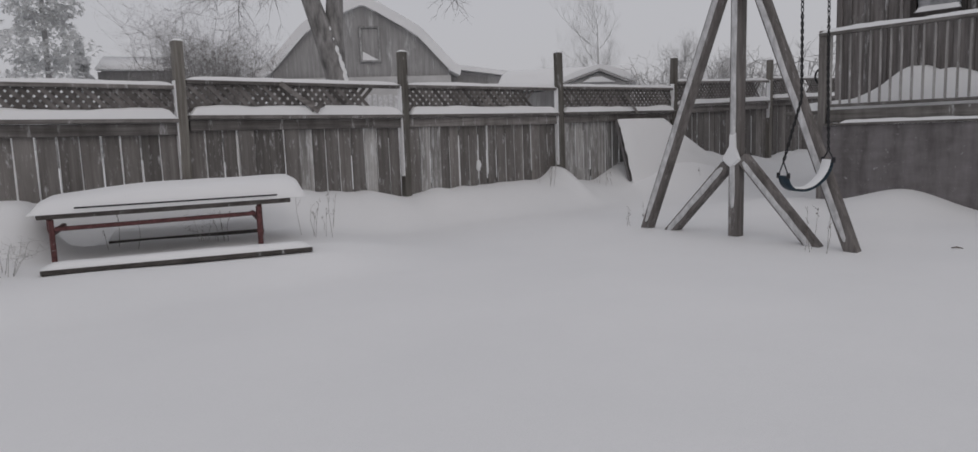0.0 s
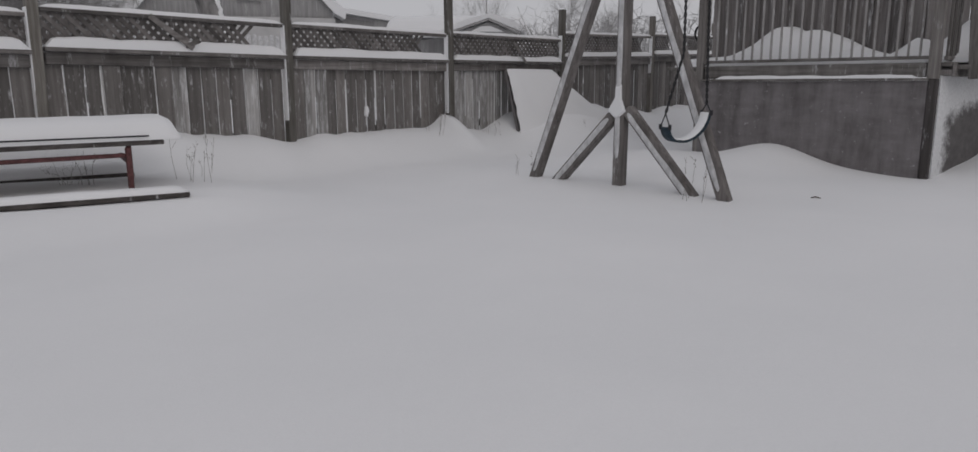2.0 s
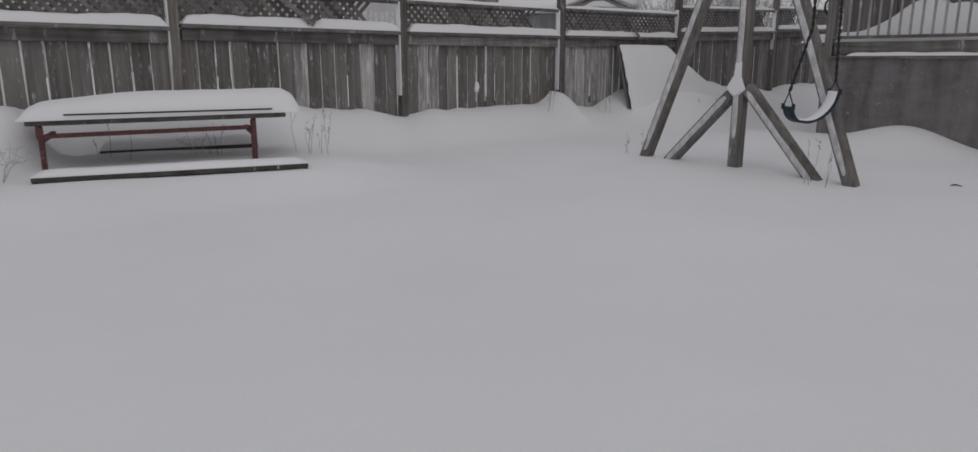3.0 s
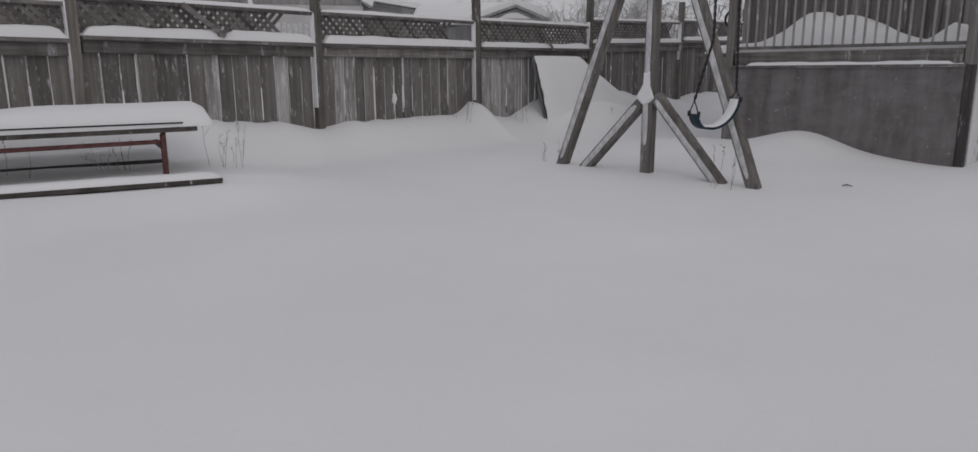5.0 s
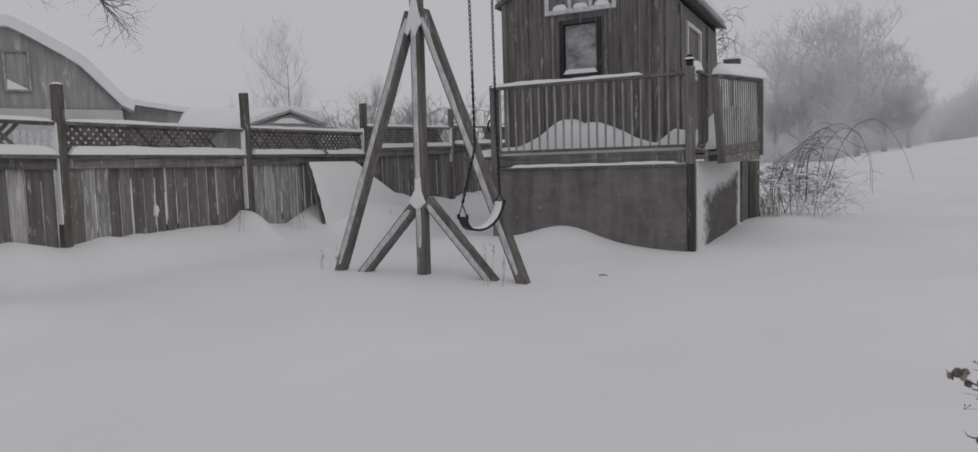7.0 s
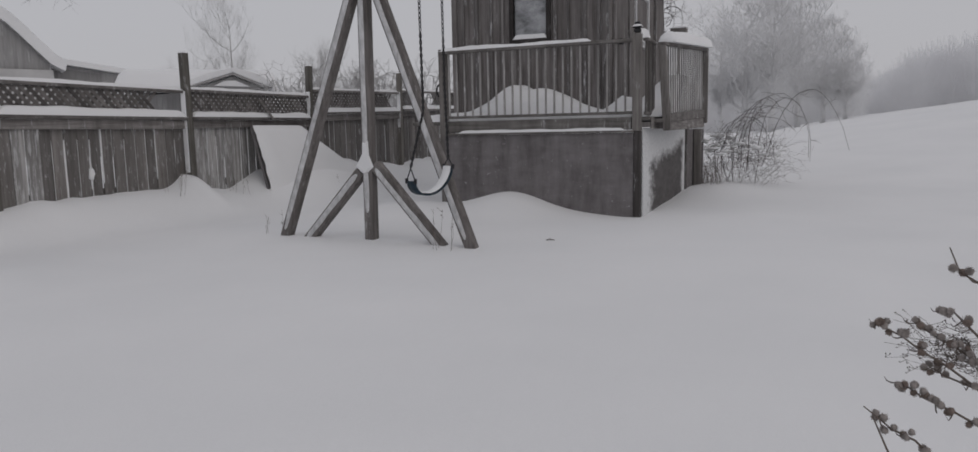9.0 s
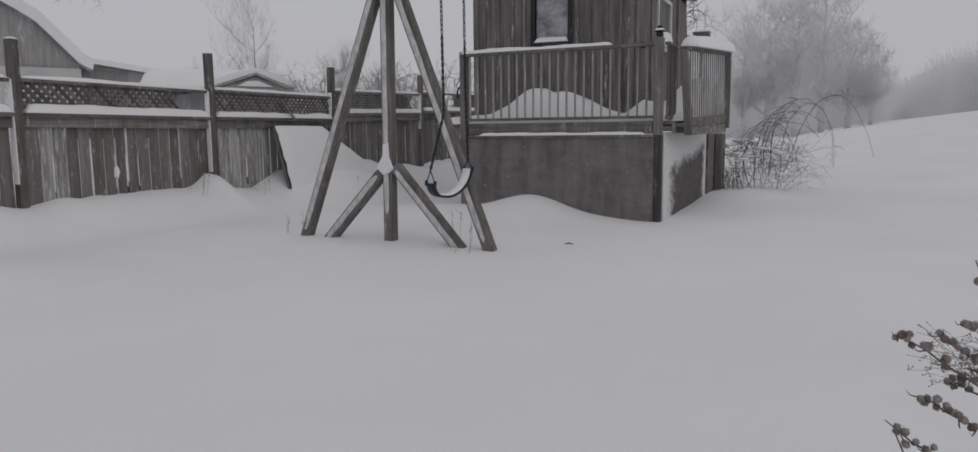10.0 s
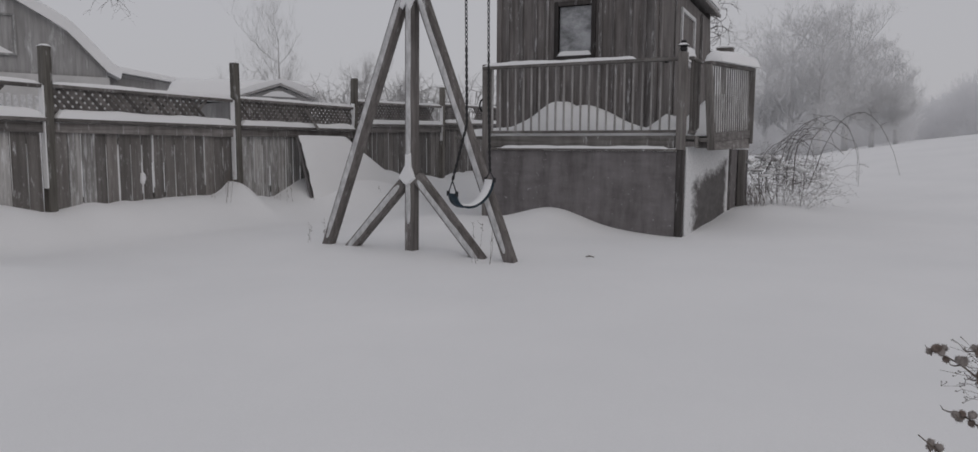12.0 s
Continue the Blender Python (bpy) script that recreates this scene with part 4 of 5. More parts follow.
for p, q in (((0.05, 4.3), (0.05, 5.75)), ((0.85, 4.3), (0.85, 5.75)), ((0.0, 5.75), (0.9, 5.75)), ((0.0, 4.3), (0.9, 4.3))):
    part("frame", bar(bmesh.new(), F((p[0], -0.09, p[1])), F((q[0], -0.09, q[1])), 0.08, 0.08, (F((0, 1, 0)) - F((0, 0, 0))), 0.01), BARNTRIM, lw, "pale window trim")
part("sill_snow", prism([(0.1, 4.34), (0.8, 4.34), (0.12, 4.72)], -0.12, -0.06, F), SNOW, lw)
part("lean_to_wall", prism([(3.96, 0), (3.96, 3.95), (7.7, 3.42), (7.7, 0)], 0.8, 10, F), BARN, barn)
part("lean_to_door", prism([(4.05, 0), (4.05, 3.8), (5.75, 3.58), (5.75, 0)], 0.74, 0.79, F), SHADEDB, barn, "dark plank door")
part("lean_to_roof", prism([(3.9, 3.98), (8.0, 3.42), (8.0, 3.62), (3.9, 4.2)], 0.4, 10.4, F), SNOW, barn, "snowy lean-to roof")

c = away(0.7477, 0.6641, 19.5)
F = local_frame(c)
shed = thing("garden_shed", "low garden shed under thick rounded snow", "shed", tuple(c))
part("wall", prism([(-0.95, 0), (-0.95, 2.1), (0, 2.4), (0.74, 2.1), (0.74, 0)], -0.3, 3.2, F), BARN, shed)
part("side_wing", prism([(-2.3, 0), (-2.3, 1.95), (-0.96, 2.1), (-0.96, 0)], 0.5, 3, F), BARN, shed)
for p, q in (((-1.08, 2.1), (0.0, 2.46)), ((0.0, 2.46), (0.84, 2.1))):
    part("barge_board", bar(bmesh.new(), F((p[0], -0.4, p[1])), F((q[0], -0.4, q[1])), 0.05, 0.05, (0, 0, 1), 0.01), BARN, shed)
hump = drift(bmesh.new(), (-2.75, -0.2, 2.06), (1.15, 2.6, 2.06), 0.6, 30, 16, 6.0, 0.42, 0.05)
for q in hump.verts:
    q.co = F(q.co)
part("roof_snow", hump, SNOW, shed, "thick rounded snow", True)
b = prism([(-1.15, 2.12), (0.0, 2.5), (0.92, 2.12), (0.98, 2.2), (0.6, 2.45), (0.05, 2.62), (-0.6, 2.46), (-1.2, 2.22)], -0.38, 1.6, F)
part("roof_snow", b, SNOW, shed, "snow on the gable")
part("gable_snow", prism([(-0.45, 2.17), (0.4, 2.15), (0.05, 2.3), (-0.2, 2.29)], -0.36, -0.301, F), SNOW, shed)

c = away(0.2203, 0.9754, 34)
F = local_frame(c)
cabin = thing("cabin", "distant small building with a snowy roof", "house", tuple(c))
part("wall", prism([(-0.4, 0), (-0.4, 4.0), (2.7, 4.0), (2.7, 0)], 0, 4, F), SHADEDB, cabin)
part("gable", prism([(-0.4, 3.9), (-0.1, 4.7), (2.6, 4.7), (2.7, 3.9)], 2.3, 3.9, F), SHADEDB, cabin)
v = [F(p) for p in ((-0.5, -0.35, 4.0), (3.05, -0.35, 4.02), (2.75, 2.5, 4.75), (-0.2, 2.5, 4.75))]
v += [p + Vector((0, 0, 0.16)) for p in v]
b = lists_bm(v, [(3, 2, 1, 0), (4, 5, 6, 7), (0, 1, 5, 4), (1, 2, 6, 5), (2, 3, 7, 6), (3, 0, 4, 7)])
bmesh.ops.recalc_face_normals(b, faces=b.faces)
bmesh.ops.bevel(b, geom=list(b.edges), offset=0.06, segments=2, affect="EDGES")
part("roof_snow", b, SNOW, cabin, "snow on the roof", True)


picket = thing("picket_fence", "pale picket fence beyond the board fence", "fence", (7.45, 11.9, 0.2))
for i in range(9):
    x = 7.0 + 0.115 * i
    part("picket", block(bmesh.new(), (x, 11.89, 0.1), (x + 0.075, 11.92, 1.72 + 0.015 * math.sin(i * 2.0)), 0.01), WHITEP, picket)
part("picket_rail", block(bmesh.new(), (6.97, 11.921, 1.35), (8.05, 11.95, 1.43), 0.006), WHITEP, picket)

# ---- trees and shrubs ----
GROUPS = {"bare_tree": "bare trees behind the fence", "far_tree": "far trees in the snowfall", "tall_shrub": "shrubs behind the fence",
          "scrub_bush": "scrub behind the fence", "bramble": "brambles beside the deck", "spruce": "spruces behind the fence"}


def grow(rng, v, f, p, d, length, r, depth, bend=0.25, kids=3, spread=0.6, sides=4, up=0.15, keep=0.72):
    """Adds a limb and its branches to the lists."""
    pts, n = [Vector(p)], 4
    d = Vector(d).normalized()
    for i in range(n):
        d = (d + Vector((rng.uniform(-1, 1), rng.uniform(-1, 1), rng.uniform(-1, 1))) * bend * 0.5 + Vector((0, 0, up * 0.5))).normalized()
        pts.append(pts[-1] + d * length / n)
    tube(v, f, pts, [r * (1 - 0.6 * i / n) for i in range(n + 1)], sides)
    if depth <= 0:
        return
    for i in range(kids):
        k = rng.randint(1, n)
        q = pts[k]
        side = Vector((rng.uniform(-1, 1), rng.uniform(-1, 1), rng.uniform(-0.4, 0.9))).normalized()
        grow(rng, v, f, q, d * (1 - spread) + side * spread * 1.3, length * rng.uniform(0.5, keep), r * 0.5, depth - 1, bend, kids, spread, 3, up, keep)


def bare_tree(name, label, at, height, r, seed, depth=4, kids=4, spread=0.55, mat=FARTWIG, lean=(0, 0), trunk=0.45, up=0.2, category="tree"):
    rng = random.Random(seed)
    at = Vector((at[0], at[1], snow_height(at[0], at[1]) - 0.1))
    tree = thing(name, label, category, tuple(at), GROUPS.get(name, ""))
    pts = [at, at + Vector((lean[0] * 0.3, lean[1] * 0.3, height * trunk * 0.5)), at + Vector((lean[0], lean[1], height * trunk)), at + Vector((lean[0] * 1.5, lean[1] * 1.5, height * 0.8))]
    part("trunk", tube_bm(pts, [r, r * 0.85, r * 0.65, r * 0.2], 8), mat, tree, "", True)
    v, f = [], []
    for i in range(int(kids * 3)):
        t = rng.uniform(0.3, 1.0)
        p = pts[1].lerp(pts[2], (t - 0.3) / 0.35) if t < 0.65 else pts[2].lerp(pts[3], (t - 0.65) / 0.35)
        a = rng.uniform(0, 6.28)
        grow(rng, v, f, p, (math.cos(a), math.sin(a), rng.uniform(0.3, 1.2)), height * 0.3 * rng.uniform(0.6, 1.1), r * 0.22, depth - 2, 0.3, kids, spread, 4, up)
    part("crown", lists_bm(v, f), mat, tree, "fine bare branches")
    return tree


def thicket(name, label, at, size, n, seed, mat, thick=0.006, arch=0.6, category="shrub", depth=1, kids=4):
    """Arching canes from one foot."""
    rng = random.Random(seed)
    at = Vector((at[0], at[1], snow_height(at[0], at[1]) - 0.03))
    ob = thing(name, label, category, tuple(at), GROUPS.get(name, ""))
    v, f = [], []
    for i in range(n):
        a = rng.uniform(0, 6.28)
        out = Vector((math.cos(a), math.sin(a), 0))
        h, reach = size * rng.uniform(0.5, 1.0), size * arch * rng.uniform(0.3, 1.2)
        p0 = at + out * rng.uniform(0, size * 0.25)
        pts = []
        m = 7
        for k in range(m + 1):
            t = k / m
            pts.append(p0 + out * reach * t + Vector((0, 0, h * math.sin(t * math.pi * rng.uniform(0.45, 0.75)))) + Vector((rng.uniform(-1, 1), rng.uniform(-1, 1), 0)) * size * 0.03)
        tube(v, f, pts, [thick * (1 - 0.6 * k / m) for k in range(m + 1)], 4)
        for k in range(kids):
            q = pts[rng.randint(2, m)]
            grow(rng, v, f, q, (rng.uniform(-1, 1), rng.uniform(-1, 1), rng.uniform(-0.2, 1)), size * 0.22, thick * 0.5, depth, 0.4, 2, 0.7, 3, 0.0)
    part("cane_tangle", lists_bm(v, f), mat, ob)
    return ob


# the leaning trunk before the barn
at = away(0.4737, 0.8807, 24)
big = thing("old_tree", "old leaning tree, rough grey bark with snow clinging", "tree", tuple(at))
F = local_frame(at)
rng = random.Random(5)
pts = [F((0.25, 0, 0)), F((0.1, 0, 1.8)), F((0.0, 0, 3.0)), F((-0.35, 0, 4.3)), F((-0.75, 0, 5.6)), F((-1.0, 0, 7.4))]
part("trunk", tube_bm(pts, [0.5, 0.42, 0.36, 0.32, 0.27, 0.2], 10), BARK, big, "", True)
part("trunk", tube_bm([F((0.02, 0, 2.9)), F((0.0, 0.2, 4.2)), F((0.1, 0.3, 5.6)), F((0.3, 0.2, 7.5))], [0.3, 0.3, 0.26, 0.18], 10), BARK, big, "", True)
for k in range(14):
    z = 2.25 + 0.16 * k
    x = 0.26 if z < 3 else 0.26 - 0.33 * (z - 3.0)
    bm = bmesh.new()
    h = rng.uniform(0.08, 0.2)
    bmesh.ops.create_icosphere(bm, subdivisions=3, radius=1, matrix=Matrix.Translation(F((x + rng.uniform(-0.08, 0.04), -0.27 + 0.008 * k, z))) @ Matrix.Diagonal((h * 0.6, 0.05, h * 1.5, 1)))
    for q in bm.verts:
        q.co += Vector((noise.noise(q.co * 6), 0, noise.noise(q.co * 6 + Vector((9, 0, 0))))) * 0.09
    part("bark_snow", bm, CRUST, big, "snow stuck to the bark", True)
v, f = [], []
for x, z, dx, dz, ln in ((-0.9, 6.2, -1, 0.05, 3.4), (-0.8, 5.6, -1, 0.35, 3.2), (-0.95, 7.0, -1, 0.3, 3.5), (0.2, 7.3, 1, 0.3, 2.9), (0.25, 7.5, 1, 0.2, 3.3), (-0.9, 6.6, -0.9, -0.15, 2.6), (-0.9, 6.4, -1, 0.1, 3.0), (-0.7, 5.4, -1, 0.3, 2.2)):
    o = F((0, 0, 0))
    d = F((dx, 0.2 * rng.uniform(-1, 1), dz)) - o
    grow(rng, v, f, F((x, 0, z)), d, ln * 0.9, 0.034, 3, 0.5, 4, 0.35, 4, -0.2)
# one long limb that reaches over and hangs its twigs lower
limb = [F((0.28, 0.2, 7.1)), F((1.7, 0.1, 7.5)), F((2.9, 0.0, 6.7)), F((3.5, 0.0, 5.75))]
tube(v, f, limb, [0.1, 0.07, 0.05, 0.025], 6)
for k in range(9):
    d = F((rng.uniform(0.1, 1.0), rng.uniform(-0.3, 0.3), rng.uniform(-1.0, -0.2))) - F((0, 0, 0))
    grow(rng, v, f, limb[2].lerp(limb[3], rng.uniform(0.3, 1.0)), d, 0.9, 0.018, 2, 0.5, 3, 0.5, 4, -0.1)
part("crown", lists_bm(v, f), BARK, big, "bare drooping branches")

for seed, ux, uy, d, h, lb in ((11, 0.7475, 0.6642, 42, 8.6, "tall thin bare tree in the snowfall"), (12, 0.70, 0.713, 44, 4.6, "bare shrubby tree, coloured pale for the haze"), (13, 0.722, 0.69, 40, 4.2, "bare shrubby tree, coloured pale for the haze"),
                              (14, 0.815, 0.58, 36, 4.6, "bare spreading tree, coloured pale for the haze"), (15, 0.845, 0.535, 38, 4.0, "low bare tree, coloured pale for the haze")):
    p = away(ux, uy, d)
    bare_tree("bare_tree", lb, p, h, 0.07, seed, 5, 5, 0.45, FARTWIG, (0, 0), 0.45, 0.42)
for seed, ux, uy, d, h in ((21, 0.30, 0.954, 21, 3.9), (22, 0.335, 0.942, 22, 3.6), (23, 0.36, 0.933, 23, 3.3)):
    p = away(ux, uy, d)
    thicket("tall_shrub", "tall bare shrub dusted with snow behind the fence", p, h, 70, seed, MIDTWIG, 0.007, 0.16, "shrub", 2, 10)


def conifer(name, label, at, h, width, seed, mat, tufts=900):
    rng = random.Random(seed)
    at = Vector((at[0], at[1], 0.1))
    ob = thing(name, label, "conifer", tuple(at), GROUPS.get(name, ""))
    part("trunk", tube_bm([at, at + Vector((0.05, 0, h * 0.5)), at + Vector((0, 0, h))], [0.12, 0.08, 0.03], 7), FARTWIG, ob, "", True)
    v, f, sv, sf = [], [], [], []
    for i in range(int(tufts * 2.4)):
        t = rng.random() ** 0.8
        z = h * (0.12 + 0.88 * t)
        rad = width * (1 - t) ** 0.8 * (0.75 + 0.25 * math.sin(t * 40)) * rng.uniform(0.35, 1.05)
        a = rng.uniform(0, 6.28)
        out = Vector((math.cos(a), math.sin(a), 0))
        c = at + out * rad + Vector((0, 0, z - 0.22 * rad))
        s = 0.1 * rng.uniform(0.6, 1.3)
        for k in range(7):
            d = (out * rng.uniform(0.2, 1.2) + Vector((rng.uniform(-1, 1), rng.uniform(-1, 1), rng.uniform(-0.7, 0.3)))).normalized() * s * 1.7
            e = d.cross(Vector((0.1, 0.2, 1))).normalized() * s * 0.3
            b = len(v)
            v += [c - e, c + e, c + d]
            f.append((b, b + 1, b + 2))
        if rng.random() < 0.6:
            for k in range(4):
                d = Vector((rng.uniform(-1, 1), rng.uniform(-1, 1), rng.uniform(-0.3, 0.4))).normalized() * s
                e = Vector((rng.uniform(-1, 1), rng.uniform(-1, 1), 0.1)).normalized() * s * 0.8
                b = len(sv)
                q = c + Vector((0, 0, s * 0.4))
                sv += [q - e * 0.6, q + e * 0.6, q + d, q - d + Vector((0, 0, s * 0.3))]
                sf += [(b, b + 1, b + 2), (b, b + 3, b + 1)]
    part("crown", lists_bm(v, f), mat, ob, "needles in layered boughs")
    part("bough_snow", lists_bm(sv, sf), SNOW, ob, "snow lying on the boughs")
    return ob


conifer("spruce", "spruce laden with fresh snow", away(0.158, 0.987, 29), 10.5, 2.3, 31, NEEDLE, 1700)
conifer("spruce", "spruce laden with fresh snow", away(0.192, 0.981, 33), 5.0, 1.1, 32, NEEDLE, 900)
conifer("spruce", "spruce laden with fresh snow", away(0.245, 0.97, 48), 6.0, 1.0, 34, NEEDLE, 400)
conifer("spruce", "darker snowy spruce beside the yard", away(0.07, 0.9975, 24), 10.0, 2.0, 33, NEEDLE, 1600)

# low snowy scrub behind the far bays of the fence
for i in range(9):
    t = i / 8
    p = away(0.80 + 0.085 * t, 0.60 - 0.135 * t, 19 + 2.5 * math.sin(i * 2.1))
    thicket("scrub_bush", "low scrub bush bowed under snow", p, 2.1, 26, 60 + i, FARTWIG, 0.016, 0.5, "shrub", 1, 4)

# the tangle beside the deck
for i, (x, y, q) in enumerate(((11.2, 1.0, 0.85), (11.6, 0.8, 0.9), (12.0, 0.95, 0.85), (11.1, 0.7, 0.7), (11.5, 0.5, 0.65))):
    bush = thicket("bramble", "tangled bare bramble with snow, beside the deck", (x, y), q, 4, 80 + i, BUSH, 0.003, 0.9, "bramble", 1, 7)
    bm = bmesh.new()
    rng = random.Random(300 + i)
    for k in range(11):
        c = Vector((x + rng.uniform(-0.35, 0.35), y + rng.uniform(-0.3, 0.25), snow_height(x, y) + q * rng.uniform(0.55, 0.85)))
        bmesh.ops.create_icosphere(bm, subdivisions=2, radius=1, matrix=Matrix.Translation(c) @ Matrix.Diagonal((0.07 * rng.uniform(0.4, 1.2), 0.075 * rng.uniform(0.4, 1.2), 0.02 * rng.uniform(0.5, 1.2), 1)))
    for q2 in bm.verts:
        q2.co += q2.normal * 0.03 * noise.noise(q2.co * 14)
    v, f = [], []
    for k in range(85):
        p = Vector((x + rng.uniform(-0.4, 0.4), y + rng.uniform(-0.55, 0.3), snow_height(x, y) + q * rng.uniform(0.1, 0.85)))
        d = Vector((rng.gauss(0, 1), rng.gauss(0, 1), rng.gauss(0.2, 0.7))).normalized()
        pts = [p]
        for j in range(6):
            d = (d + Vector((rng.gauss(0, 0.35), rng.gauss(0, 0.35), rng.gauss(-0.08, 0.3)))).normalized()
            p = p + d * rng.uniform(0.04, 0.1)
            pts.append(p)
        tube(v, f, pts, [0.002 * (1 - 0.1 * j) for j in range(7)], 3)
    part("twig_tangle", lists_bm(v, f), BUSH, bush)
    cl = part("snow_clump", bm, SNOW, None, "", True)
    tagged(cl, "clumps of snow caught in the bramble", "snow", "", "stuff")
arch = thing("arching_bramble", "long bare bramble canes arching down to the snow", "bramble", (11.3, 0.7, snow_height(11.3, 0.7)))
rng = random.Random(7)
for i in range(13):
    v, f = [], []
    p0 = Vector((11.3 + rng.uniform(-0.15, 0.5), 0.72 + rng.uniform(-0.45, 0.4), 0.2 + 0.25 * rng.random()))
    stop = 1.0 if i in (0, 1, 2) else rng.uniform(0.6, 1.0)
    end = Vector((11.1 + rng.uniform(-0.2, 0.5), rng.uniform(-0.26, 0.36), 0.28 + rng.uniform(0, 0.3)))
    if i == 0:
        end = Vector((11.2, -0.74, 0.58))
    top = 0.95 - 0.45 * rng.random() if i > 2 else 0.96
    pts = []
    for k in range(13):
        t = k / 12
        a = math.pi * t * stop
        q = p0.lerp(end, 0.5 - 0.5 * math.cos(a) if i else t)
        q.z += top * math.sin(a) ** 0.8
        pts.append(q + Vector((rng.uniform(-1, 1), rng.uniform(-1, 1), rng.uniform(-1, 1))) * 0.014)
    tube(v, f, pts, [0.0055 * (1 - 0.6 * k / 12) for k in range(13)], 5)
    for k in range(6):
        grow(rng, v, f, pts[rng.randint(3, 11)], (rng.uniform(-1, 1), rng.uniform(-1, 1), rng.uniform(-0.3, 0.5)), 0.17, 0.003, 1, 0.5, 2, 0.6, 3, -0.25)
    part("cane", lists_bm(v, f), BUSH, arch)
vine = thing("climbing_vine", "bare climbing vine looping at the playhouse corner", "vine", (13.0, 2.05, 0.3))
rng = random.Random(91)
v, f = [], []
tube(v, f, [(13.0, 2.05, 0.2), (12.97, 2.1, 1.2), (13.0, 2.08, 2.2), (12.98, 2.12, 3.2)], [0.012, 0.011, 0.009, 0.006], 5)
part("stem", lists_bm(v, f), BUSH, vine)
for i in range(16):
    p = Vector((12.98 + rng.uniform(-0.1, 0.1), 2.1 + rng.uniform(-0.06, 0.06), rng.uniform(2.45, 3.3)))
    a, turn, d = rng.uniform(-0.4, 1.2), rng.choice((-1, 1)) * rng.uniform(0.15, 0.5), rng.uniform(0.05, 0.085)
    v, f, pts = [], [], [p]
    for k in range(9):
        a += turn + rng.gauss(0, 0.2)
        p = p + Vector((rng.gauss(0, 0.02), -math.cos(a) * d, math.sin(a) * d))
        pts.append(p)
    tube(v, f, pts, [0.0055 * (1 - 0.08 * k) for k in range(10)], 4)
    for k in range(3):
        grow(rng, v, f, pts[rng.randint(3, 9)], (rng.uniform(-0.5, 0.5), rng.uniform(-1, 0.4), rng.uniform(-0.4, 1)), 0.16, 0.003, 1, 0.5, 2, 0.6, 3, 0.0)
    part("shoot", lists_bm(v, f), BUSH, vine)

FEY = 1.83
feeder = thing("bird_feeder", "dark bird feeder box on a post, capped with snow", "bird feeder", (12.9, FEY, 0.4))
part("post", bar(bmesh.new(), (12.9, FEY, 0.2), (12.9, FEY, 2.48), 0.06, 0.06, (0, 1, 0)), DECKW, feeder)
part("box", block(bmesh.new(), (12.8, FEY - 0.13, 2.48), (13.0, FEY + 0.13, 2.6), 0.01), DECKW, feeder)
part("snow_cap", drift(bmesh.new(), (12.79, FEY - 0.15, 2.601), (13.01, FEY + 0.15, 2.601), 0.03, 6, 6, 4.0), SNOW, feeder, "snow on the box")

# the far tree line in the snowfall
for i, (uy, d, h, r) in enumerate(((0.088, 63, 9.9, 0.25), (0.058, 62, 10.6, 0.3), (0.025, 61, 10.9, 0.27), (-0.005, 64, 10.2, 0.25), (-0.034, 66, 8.4, 0.22), (-0.06, 67, 6.4, 0.2))):
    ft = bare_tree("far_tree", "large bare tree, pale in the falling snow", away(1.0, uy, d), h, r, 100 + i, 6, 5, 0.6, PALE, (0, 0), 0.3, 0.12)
    rng = random.Random(500 + i)
    c = away(1.0, uy, d)
    v, f = [], []
    while len(f) < 6000:
        p = Vector((rng.uniform(-1, 1), rng.uniform(-1, 1), rng.uniform(-1, 1)))
        if p.length * (1 + 0.45 * noise.noise(p * 3.1 + Vector((i * 7.0, 0, 0)))) > 0.95 or noise.noise(p * 6 + Vector((0, i * 5.0, 0))) < -0.28:
            continue
        q = Vector((c.x + p.x * 0.3 * h, c.y + p.y * 0.3 * h, h * (0.55 + 0.47 * p.z)))
        e = (Vector((p.x, p.y, p.z + 0.5)) + Vector((rng.gauss(0, 0.5), rng.gauss(0, 0.5), rng.gauss(0, 0.5)))).normalized() * rng.uniform(0.25, 0.7)
        s = Vector((c.y, -c.x, 0)).normalized() * 0.010
        v += [q - s, q + s, q + e]
        f.append((len(v) - 3, len(v) - 2, len(v) - 1))
    part("outer_crown", lists_bm(v, f), PALE, ft, "cloud of fine twigs, coloured pale for the haze")
v, f = [], []
rng = random.Random(77)
